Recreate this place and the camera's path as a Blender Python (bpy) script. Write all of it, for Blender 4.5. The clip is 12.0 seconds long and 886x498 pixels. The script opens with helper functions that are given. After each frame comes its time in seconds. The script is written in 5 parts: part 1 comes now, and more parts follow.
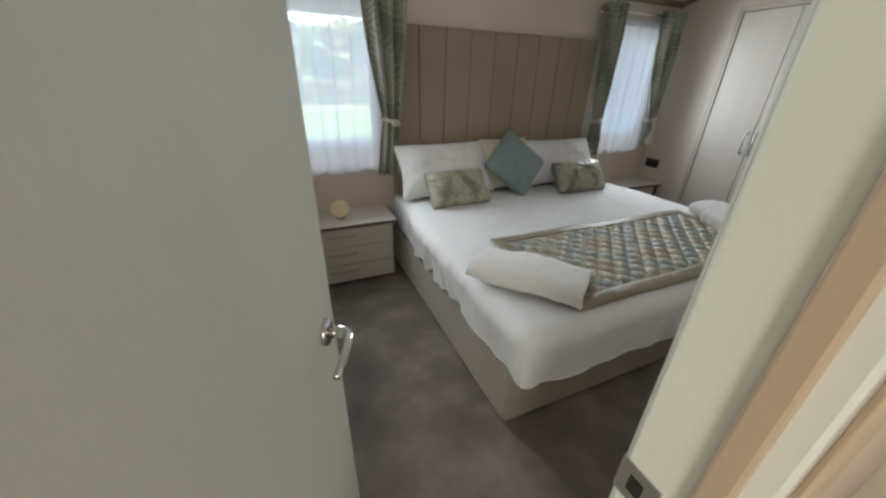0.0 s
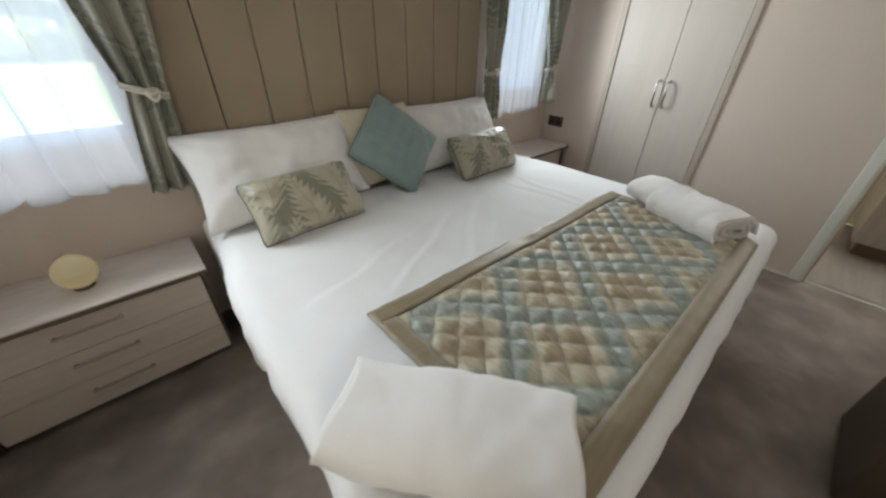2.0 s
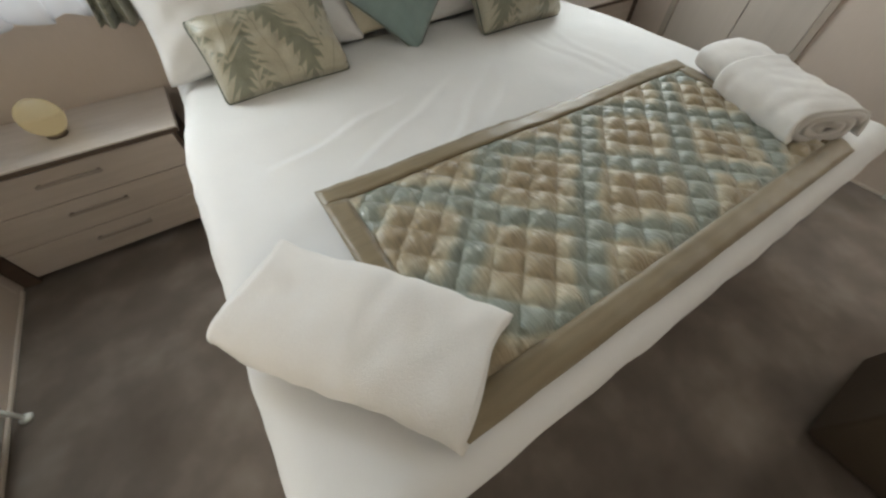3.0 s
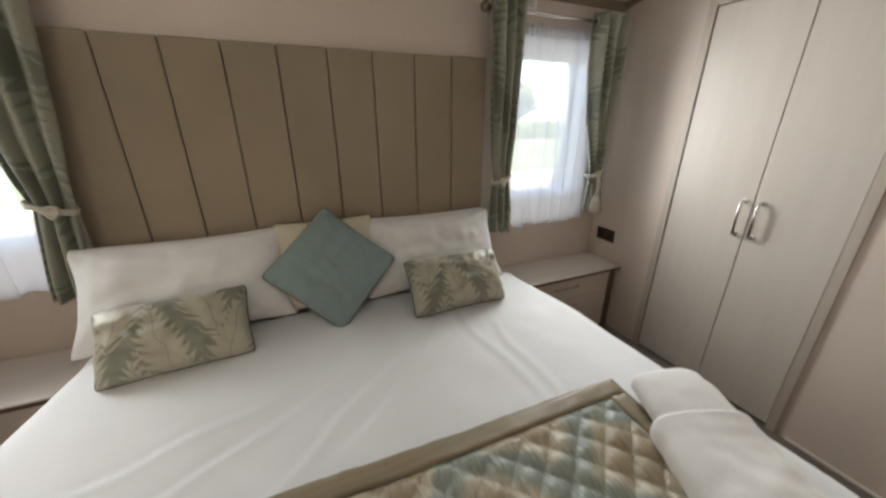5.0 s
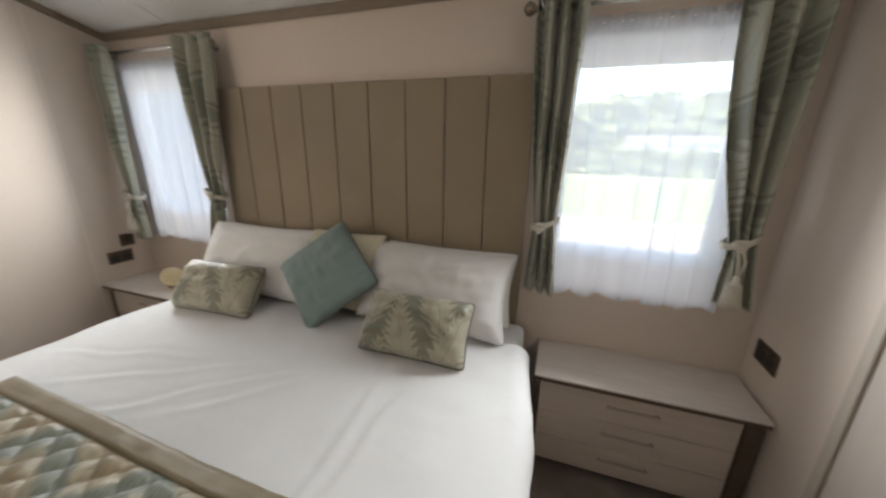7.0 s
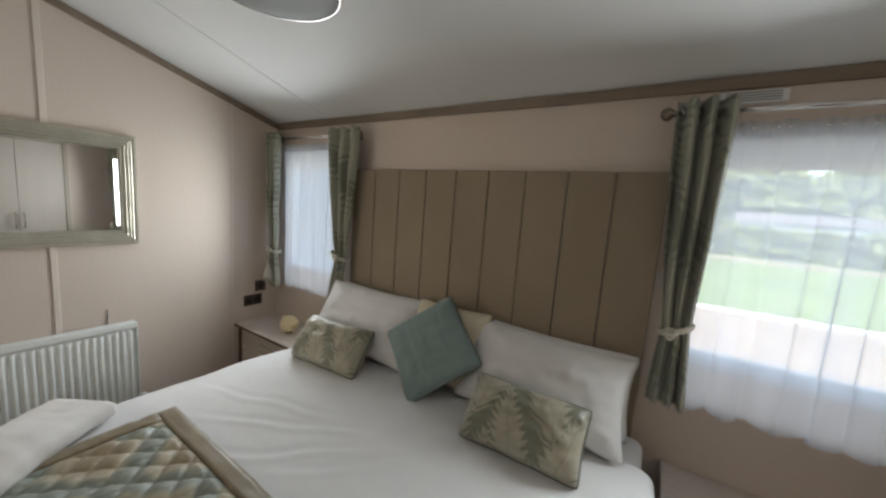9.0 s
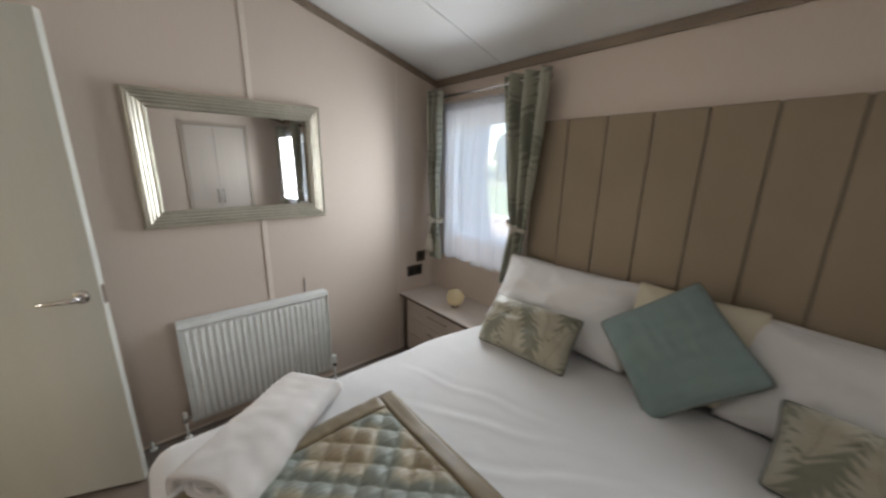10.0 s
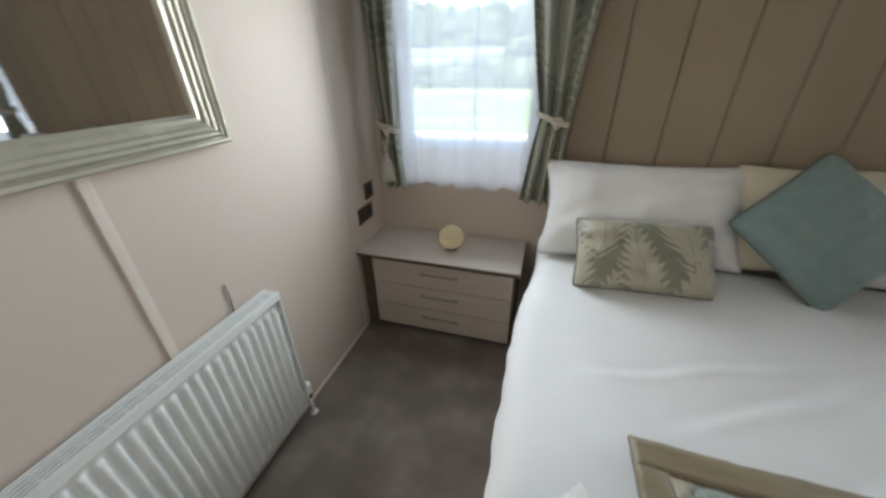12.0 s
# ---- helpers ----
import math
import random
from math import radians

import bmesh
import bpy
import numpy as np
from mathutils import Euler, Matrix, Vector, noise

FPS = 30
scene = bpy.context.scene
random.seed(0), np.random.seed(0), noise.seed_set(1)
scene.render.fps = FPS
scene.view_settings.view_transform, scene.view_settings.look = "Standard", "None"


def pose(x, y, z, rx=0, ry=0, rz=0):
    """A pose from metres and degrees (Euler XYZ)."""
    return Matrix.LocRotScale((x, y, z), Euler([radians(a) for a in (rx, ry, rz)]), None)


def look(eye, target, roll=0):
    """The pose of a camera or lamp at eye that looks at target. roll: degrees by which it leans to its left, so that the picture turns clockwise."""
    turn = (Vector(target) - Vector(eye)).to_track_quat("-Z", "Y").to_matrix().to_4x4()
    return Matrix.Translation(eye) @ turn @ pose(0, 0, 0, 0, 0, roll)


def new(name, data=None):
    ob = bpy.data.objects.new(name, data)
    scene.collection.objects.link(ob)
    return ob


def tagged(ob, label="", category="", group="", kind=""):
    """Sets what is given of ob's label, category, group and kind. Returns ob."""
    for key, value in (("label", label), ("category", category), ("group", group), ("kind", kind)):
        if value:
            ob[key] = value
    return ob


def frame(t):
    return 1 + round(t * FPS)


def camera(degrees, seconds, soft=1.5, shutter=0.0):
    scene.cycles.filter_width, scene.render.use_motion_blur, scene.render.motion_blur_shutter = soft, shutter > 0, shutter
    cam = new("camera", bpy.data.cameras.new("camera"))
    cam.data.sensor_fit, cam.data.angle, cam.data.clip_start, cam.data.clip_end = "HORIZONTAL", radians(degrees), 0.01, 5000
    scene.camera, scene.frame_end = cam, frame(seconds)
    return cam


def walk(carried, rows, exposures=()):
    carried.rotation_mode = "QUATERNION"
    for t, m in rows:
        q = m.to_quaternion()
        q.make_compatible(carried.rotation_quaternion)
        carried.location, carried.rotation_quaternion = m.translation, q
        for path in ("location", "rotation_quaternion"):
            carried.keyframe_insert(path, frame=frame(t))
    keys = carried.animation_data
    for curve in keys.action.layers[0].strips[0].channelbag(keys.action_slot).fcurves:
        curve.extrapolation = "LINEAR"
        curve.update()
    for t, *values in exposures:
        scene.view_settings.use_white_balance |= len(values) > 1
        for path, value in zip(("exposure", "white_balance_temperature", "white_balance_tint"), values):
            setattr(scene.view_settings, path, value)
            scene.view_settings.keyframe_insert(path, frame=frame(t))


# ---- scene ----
cam = camera(104.9, 12.0, soft=2.4, shutter=0.28)
PATH = [
    (0, (0.217, 0.408, 1.389), (0.949, 2.047, 0.507), 1.4),
    (0.2, (0.235, 0.407, 1.367), (1.031, 2.023, 0.500), 0.5),
    (0.5, (0.264, 0.502, 1.384), (1.188, 2.033, 0.489), -0.0),
    (0.7, (0.342, 0.569, 1.353), (1.301, 2.141, 0.572), -0.2),
    (1, (0.4, 0.73, 1.353), (1.366, 2.171, 0.358), -3.6),
    (1.2, (0.467, 0.821, 1.325), (1.462, 2.191, 0.261), -5.6),
    (1.5, (0.523, 0.979, 1.328), (1.66, 2.135, 0.157), -0.5),
    (1.7, (0.625, 1.065, 1.313), (1.800, 2.263, 0.224), -0.6),
    (2, (0.801, 1.15, 1.331), (1.939, 2.394, 0.255), 1.1),
    (2.2, (0.926, 1.159, 1.295), (1.929, 2.467, 0.161), 0.4),
    (2.5, (1.043, 1.137, 1.259), (1.868, 2.257, -0.179), 2.6),
    (2.7, (1.055, 1.127, 1.238), (1.698, 2.132, -0.367), 0.2),
    (4.3, (1.348, 1.112, 1.298), (2.334, 2.293, 0.019), 1.7),
    (4.5, (1.481, 1.128, 1.335), (2.415, 2.42, 0.128), 2.6),
    (4.7, (1.598, 1.151, 1.380), (2.420, 2.663, 0.360), -0.5),
    (5, (1.743, 1.197, 1.433), (2.478, 2.915, 0.722), -0.1),
    (5.2, (1.859, 1.214, 1.450), (2.505, 2.984, 0.779), -0.5),
    (5.5, (2.077, 1.243, 1.465), (2.64, 3.073, 0.887), -0.5),
    (5.7, (2.201, 1.209, 1.457), (2.619, 3.093, 0.930), -0.1),
    (6, (2.382, 1.215, 1.47), (2.526, 3.14, 0.946), 0.2),
    (6.2, (2.472, 1.252, 1.451), (2.609, 3.188, 0.967), -0.4),
    (6.5, (2.625, 1.313, 1.466), (2.656, 3.221, 0.866), 0.2),
    (6.7, (2.750, 1.332, 1.431), (2.586, 3.239, 0.854), 1.3),
    (7, (2.886, 1.362, 1.427), (2.274, 3.177, 0.854), 1.0),
    (7.2, (2.911, 1.356, 1.456), (2.153, 3.164, 1.06), 0.1),
    (8.8, (2.823, 1.297, 1.522), (1.795, 2.99, 1.243), 3.2),
    (9, (2.719, 1.288, 1.531), (1.681, 2.978, 1.275), 4.2),
    (9.5, (2.414, 1.253, 1.522), (1.409, 2.93, 1.1), 3.5),
    (9.7, (2.319, 1.225, 1.516), (1.089, 2.730, 1.043), 2.2),
    (10, (2.132, 1.225, 1.49), (0.675, 2.505, 1.004), 1.1),
    (10.2, (2.015, 1.236, 1.485), (0.458, 2.383, 0.975), 0.4),
    (10.5, (1.811, 1.189, 1.46), (0.204, 2.228, 0.882), 2.6),
    (11, (1.494, 1.142, 1.429), (0.07, 2.348, 0.71), 0.2),
    (11.2, (1.399, 1.172, 1.409), (0.097, 2.501, 0.674), 1.0),
    (11.5, (1.206, 1.248, 1.369), (0.144, 2.753, 0.589), -0.9),
    (11.7, (1.089, 1.274, 1.357), (0.155, 2.819, 0.495), -1.0),
    (12, (0.892, 1.294, 1.345), (0.377, 2.973, 0.389), -1.0),
]
EXPOSURE = 2.9
walk(cam, [(t, look(eye, target, roll)) for t, eye, target, roll in PATH], [(0.0, EXPOSURE - 0.28, 6500, 8), (0.5, EXPOSURE - 0.42, 6500, 8), (1.0, EXPOSURE - 0.24, 6450, 8), (1.7, EXPOSURE + 0.08, 6550, 8), (2.5, EXPOSURE + 0.06, 6850, 7), (4.5, EXPOSURE, 7150, 12), (7.0, EXPOSURE + 0.04, 7050, 13), (9.0, EXPOSURE - 0.34, 6800, 10), (10.0, EXPOSURE - 0.27, 6750, 13), (10.5, EXPOSURE - 0.20, 6700, 12), (11.0, EXPOSURE - 0.20, 6500, 10), (12.0, EXPOSURE - 0.10, 6450, 8)])

# ---- world, sun, large lights ----
world = bpy.data.worlds.new("world")
scene.world = world
world.use_nodes = True
wn = world.node_tree
sky = wn.nodes.new("ShaderNodeTexSky")
sky.sky_type = "NISHITA"
sky.sun_disc = False
sky.sun_elevation = radians(60)
sky.sun_rotation = radians(200)
wn.links.new(sky.outputs[0], wn.nodes["Background"].inputs[0])
wn.nodes["Background"].inputs[1].default_value = 0.15

sun = new("sun", bpy.data.lights.new("sun", "SUN"))
sun.data.energy = 2.6
sun.data.angle = radians(0.6)
sun.data.color = (1.0, 0.95, 0.88)
sun.matrix_world = look((-3.2, -8.8, 16.2), (0, 0, 0))


def area_lamp(name, eye, target, sx, sy, power, color, spread=180):
    ob = new(name, bpy.data.lights.new(name, "AREA"))
    ob.data.shape = "RECTANGLE"
    ob.data.size, ob.data.size_y = sx, sy
    ob.data.energy = power
    ob.data.spread = radians(spread)
    ob.data.color = color
    ob.matrix_world = look(eye, target)
    return ob


# added area lamps for the sky's light: one pair before the nets, one behind
area_lamp("window_daylight_fill", (0.50, 2.858, 1.38), (1.05, 0.0, 1.36), 0.36, 0.85, 2.0, (0.86, 0.94, 1.0), 155)
area_lamp("window_daylight_fill", (3.15, 2.858, 1.38), (2.70, 0.0, 1.36), 0.36, 0.85, 2.1, (0.86, 0.94, 1.0), 155)
area_lamp("window_daylight_fill", (0.50, 2.993, 1.325), (0.50, 0.0, 1.325), 0.66, 1.06, 0.34, (0.82, 0.91, 1.0))
area_lamp("window_daylight_fill", (3.195, 2.993, 1.325), (3.195, 0.0, 1.325), 0.66, 1.06, 0.28, (0.82, 0.91, 1.0))
# added fill lamps in the hall, for the light through the bedroom door
area_lamp("hall_fill", (1.50, -0.60, 1.35), (-0.2, 0.55, 1.0), 1.0, 1.5, 0.4, (1.0, 0.985, 0.94))
area_lamp("hall_fill", (-1.30, -0.35, 1.0), (0.5, 0.0, 0.9), 0.9, 1.3, 1.1, (1.0, 0.96, 0.82))
area_lamp("hall_fill", (-0.45, -1.12, 1.25), (0.95, 1.3, 0.35), 0.7, 1.5, 2.1, (1.0, 0.96, 0.89), 110)
# added fill lamp for the shower room's brightness; it has no fitting there
area_lamp("shower_room_fill", (4.6, 0.6, 2.15), (4.6, 0.6, 0), 0.5, 0.5, 3.0, (0.97, 0.98, 1.0))

# ---- materials ----


def material(name, colors, rough=0.6, metal=0.0, grain=60.0, patch=3.0, bump=0.1, bump_scale=None, stretch=(1, 1, 1),
             contrast=0.5, sheen=0.0, coat=0.0, depth=0.01, rough_var=0.08):
    """Two-scale colour variation and fine relief, in metres."""
    m = bpy.data.materials.new(name)
    m.use_nodes = True
    n, l = m.node_tree.nodes, m.node_tree.links
    b = n["Principled BSDF"]
    tc = n.new("ShaderNodeTexCoord")
    mp = n.new("ShaderNodeMapping")
    mp.inputs["Scale"].default_value = stretch
    l.new(tc.outputs["Object"], mp.inputs[0])
    big, fine = n.new("ShaderNodeTexNoise"), n.new("ShaderNodeTexNoise")
    for t, s, d in ((big, patch, 3), (fine, grain, 4)):
        t.inputs["Scale"].default_value = s
        t.inputs["Detail"].default_value = d
        l.new(mp.outputs[0], t.inputs["Vector"])
    mix = n.new("ShaderNodeMath")
    mix.operation = "MULTIPLY_ADD"
    l.new(fine.outputs["Fac"], mix.inputs[0])
    mix.inputs[1].default_value = 0.45
    l.new(big.outputs["Fac"], mix.inputs[2])
    ramp = n.new("ShaderNodeValToRGB")
    lo, hi = 0.72 - contrast / 2, 0.72 + contrast / 2
    ramp.color_ramp.elements[0].position, ramp.color_ramp.elements[1].position = max(lo, 0), min(hi, 1)
    ramp.color_ramp.elements[0].color = (*colors[0], 1)
    ramp.color_ramp.elements[1].color = (*colors[-1], 1)
    if len(colors) == 3:
        e = ramp.color_ramp.elements.new(0.72)
        e.color = (*colors[1], 1)
    l.new(mix.outputs[0], ramp.inputs[0])
    l.new(ramp.outputs[0], b.inputs["Base Color"])
    rr = n.new("ShaderNodeMapRange")
    rr.inputs["To Min"].default_value, rr.inputs["To Max"].default_value = max(rough - rough_var, 0.02), min(rough + rough_var, 1)
    l.new(big.outputs["Fac"], rr.inputs["Value"])
    l.new(rr.outputs[0], b.inputs["Roughness"])
    b.inputs["Metallic"].default_value = metal
    b.inputs["Sheen Weight"].default_value = sheen
    b.inputs["Coat Weight"].default_value = coat
    if bump:
        bn, src = n.new("ShaderNodeBump"), fine
        if bump_scale:
            src = n.new("ShaderNodeTexNoise")
            src.inputs["Scale"].default_value = bump_scale
            src.inputs["Detail"].default_value = 3
            l.new(mp.outputs[0], src.inputs["Vector"])
        bn.inputs["Strength"].default_value = bump
        bn.inputs["Distance"].default_value = depth
        l.new(src.outputs["Fac"], bn.inputs["Height"])
        l.new(bn.outputs[0], b.inputs["Normal"])
    return m


WALLPAPER = material("wallpaper", [(0.595, 0.502, 0.428), (0.66, 0.563, 0.488)], 0.75, grain=90, patch=1.2, bump=0.12, stretch=(1, 1, 0.25), contrast=0.8, depth=0.003)
CREAM = material("cream_wall", [(0.70, 0.64, 0.50), (0.76, 0.70, 0.56)], 0.6, patch=1.5, bump=0.05, depth=0.002)
CEILING = material("ceiling_board", [(0.74, 0.74, 0.73), (0.80, 0.80, 0.79)], 0.6, grain=150, patch=1.5, bump=0.06, depth=0.002)
TRIM = material("ceiling_trim", [(0.20, 0.15, 0.11), (0.27, 0.21, 0.155)], 0.5, grain=40, patch=4, stretch=(1, 6, 6), bump=0.08, depth=0.002)
BATTEN = material("batten", [(0.66, 0.575, 0.495), (0.74, 0.655, 0.575)], 0.5, patch=2, bump=0.04, depth=0.001)
CARPET = material("carpet", [(0.115, 0.088, 0.070), (0.210, 0.170, 0.142), (0.345, 0.290, 0.250)], 0.95, grain=420, patch=4.2, bump=0.9, bump_scale=520, contrast=0.72, sheen=0.05, depth=0.006)
VINYL = material("vinyl", [(0.19, 0.17, 0.155), (0.27, 0.245, 0.225)], 0.32, grain=20, patch=3, stretch=(1, 8, 1), bump=0.05)
HALLFLOOR = material("hall_floor", [(0.50, 0.45, 0.37), (0.60, 0.55, 0.46)], 0.45, grain=20, patch=2, stretch=(1, 8, 1), bump=0.05)
PAINT = material("white_paint", [(0.68, 0.68, 0.62), (0.74, 0.74, 0.68)], 0.35, grain=200, patch=2, bump=0.04, depth=0.001)
DOORFACE = material("door_face", [(0.60, 0.60, 0.54), (0.67, 0.67, 0.60)], 0.56, grain=120, patch=1.5, bump=0.08, stretch=(3, 3, 0.4), depth=0.0015)
TAN = material("tan_lining", [(0.46, 0.34, 0.24), (0.53, 0.40, 0.29)], 0.45, grain=120, patch=2, bump=0.05, depth=0.001)
PVC = material("pvc", [(0.78, 0.79, 0.80), (0.83, 0.84, 0.85)], 0.3, grain=200, patch=2, bump=0.02, depth=0.001)
BLIND = material("blind_fabric", [(0.72, 0.69, 0.60), (0.78, 0.75, 0.66)], 0.8, grain=400, patch=3, bump=0.1, depth=0.001)
HEADBOARD = material("headboard_fabric", [(0.255, 0.198, 0.134), (0.322, 0.254, 0.178)], 0.85, grain=500, patch=3, bump=0.35, contrast=0.7, sheen=0.25, depth=0.002)
DIVAN = material("divan_fabric", [(0.30, 0.255, 0.205), (0.36, 0.31, 0.255)], 0.9, grain=500, patch=3, bump=0.35, sheen=0.2, depth=0.002)
COTTON = material("white_cotton", [(0.715, 0.71, 0.705), (0.775, 0.775, 0.775)], 0.92, grain=700, patch=4, bump=0.22, bump_scale=13, sheen=0.05, depth=0.008)
PILLOWCASE = material("pillowcase", [(0.70, 0.685, 0.67), (0.77, 0.76, 0.75)], 0.9, grain=700, patch=5, bump=0.2, bump_scale=22, sheen=0.0, depth=0.006)
CREAM_SATIN = material("cream_satin", [(0.52, 0.47, 0.35), (0.62, 0.56, 0.43)], 0.5, grain=500, patch=5, bump=0.12, depth=0.002)
TOWEL = material("terry_towel", [(0.72, 0.69, 0.66), (0.80, 0.775, 0.75)], 0.95, grain=300, patch=6, bump=0.5, bump_scale=420, sheen=0.4, depth=0.004)
TEAL = material("teal_cushion", [(0.165, 0.228, 0.22), (0.20, 0.27, 0.258)], 0.75, grain=350, patch=4, bump=0.3, sheen=0.3, stretch=(1, 6, 1), depth=0.002)
PIPING = material("piping", [(0.09, 0.10, 0.085), (0.13, 0.14, 0.12)], 0.7, bump=0.1)
UNIT = material("unit_wood", [(0.50, 0.425, 0.365), (0.57, 0.49, 0.425)], 0.45, grain=25, patch=3, stretch=(1, 1, 12), bump=0.08, depth=0.001)
UNIT_TOP = material("unit_top", [(0.53, 0.47, 0.42), (0.62, 0.555, 0.505)], 0.38, grain=25, patch=3, stretch=(2, 14, 2), bump=0.05, depth=0.001)
UNIT_DARK = material("unit_edge", [(0.085, 0.055, 0.04), (0.125, 0.085, 0.06)], 0.5, grain=30, patch=3, stretch=(1, 1, 8), bump=0.06, depth=0.001)
PULL = material("drawer_pull", [(0.34, 0.285, 0.24), (0.40, 0.34, 0.29)], 0.45, metal=0.1, bump=0.02)
WARDROBE = material("wardrobe_door", [(0.52, 0.463, 0.408), (0.565, 0.503, 0.445)], 0.4, grain=22, patch=2, stretch=(10, 10, 0.7), bump=0.06, depth=0.0015)
WARD_TRIM = material("wardrobe_trim", [(0.41, 0.35, 0.29), (0.48, 0.415, 0.35)], 0.45, grain=25, patch=3, stretch=(8, 8, 0.6), bump=0.08, depth=0.001)
CHROME = material("chrome", [(0.60, 0.58, 0.56), (0.70, 0.68, 0.66)], 0.18, metal=1.0, grain=100, patch=8, bump=0.02, depth=0.001)
BRONZE = material("socket_metal", [(0.10, 0.075, 0.06), (0.16, 0.125, 0.10)], 0.35, metal=0.8, bump=0.02, depth=0.001)
FINIAL = material("finial_metal", [(0.22, 0.18, 0.145), (0.32, 0.27, 0.22)], 0.22, metal=0.95, grain=100, patch=8, bump=0.02, depth=0.001)
BLACK = material("black_plastic", [(0.015, 0.014, 0.013), (0.03, 0.028, 0.026)], 0.4, bump=0.02, depth=0.001)
SILVER = material("mirror_frame", [(0.40, 0.375, 0.30), (0.56, 0.535, 0.45)], 0.33, metal=0.75, grain=45, patch=7, bump=0.12, contrast=0.8, depth=0.002)
RADIATOR = material("radiator_enamel", [(0.79, 0.815, 0.785), (0.84, 0.86, 0.835)], 0.28, grain=200, patch=4, bump=0.02, depth=0.001)
GRILLE = material("radiator_grille", [(0.28, 0.29, 0.29), (0.36, 0.37, 0.37)], 0.5, bump=0.02)
ROPE = material("tie_rope", [(0.50, 0.46, 0.38), (0.64, 0.60, 0.51)], 0.85, grain=300, patch=20, bump=0.5, stretch=(1, 1, 0.3), depth=0.002)
POUFFE_SIDE = material("pouffe_side", [(0.085, 0.065, 0.045), (0.12, 0.092, 0.068)], 0.85, grain=300, bump=0.3, depth=0.002)
POUFFE_TOP = material("pouffe_top", [(0.20, 0.18, 0.14), (0.26, 0.235, 0.185)], 0.85, grain=300, bump=0.3, depth=0.002)
SHADE = material("lamp_shade", [(0.17, 0.165, 0.155), (0.22, 0.215, 0.20)], 0.6, grain=300, bump=0.2, depth=0.001)
VANITY = material("vanity_panel", [(0.30, 0.27, 0.245), (0.36, 0.325, 0.295)], 0.4, grain=25, stretch=(8, 8, 1), bump=0.05)
GRASS = material("grass", [(0.085, 0.130, 0.022), (0.120, 0.170, 0.036), (0.160, 0.210, 0.056)], 0.9, grain=6, patch=0.25, bump=0.5, depth=0.03)
GRAVEL = material("gravel", [(0.20, 0.15, 0.105), (0.26, 0.20, 0.145)], 0.9, grain=30, patch=0.5, bump=0.5, depth=0.02)
KERB = material("kerb_stone", [(0.45, 0.44, 0.42), (0.55, 0.54, 0.52)], 0.8, bump=0.2)
LEAF = material("leaves", [(0.080, 0.110, 0.034), (0.135, 0.162, 0.052), (0.195, 0.212, 0.078)], 0.7, grain=4, patch=0.6, bump=0.3, depth=0.05)
BARK = material("bark", [(0.08, 0.06, 0.045), (0.13, 0.10, 0.08)], 0.9, bump=0.5)
CARAVAN = material("caravan_wall", [(0.50, 0.52, 0.50), (0.56, 0.58, 0.56)], 0.5, grain=5, patch=0.5, bump=0.05)
ROOFTILE = material("caravan_roof", [(0.10, 0.09, 0.09), (0.14, 0.13, 0.125)], 0.7, bump=0.2)
DARKGLASS = material("dark_glass", [(0.02, 0.022, 0.025), (0.03, 0.033, 0.036)], 0.08, bump=0)


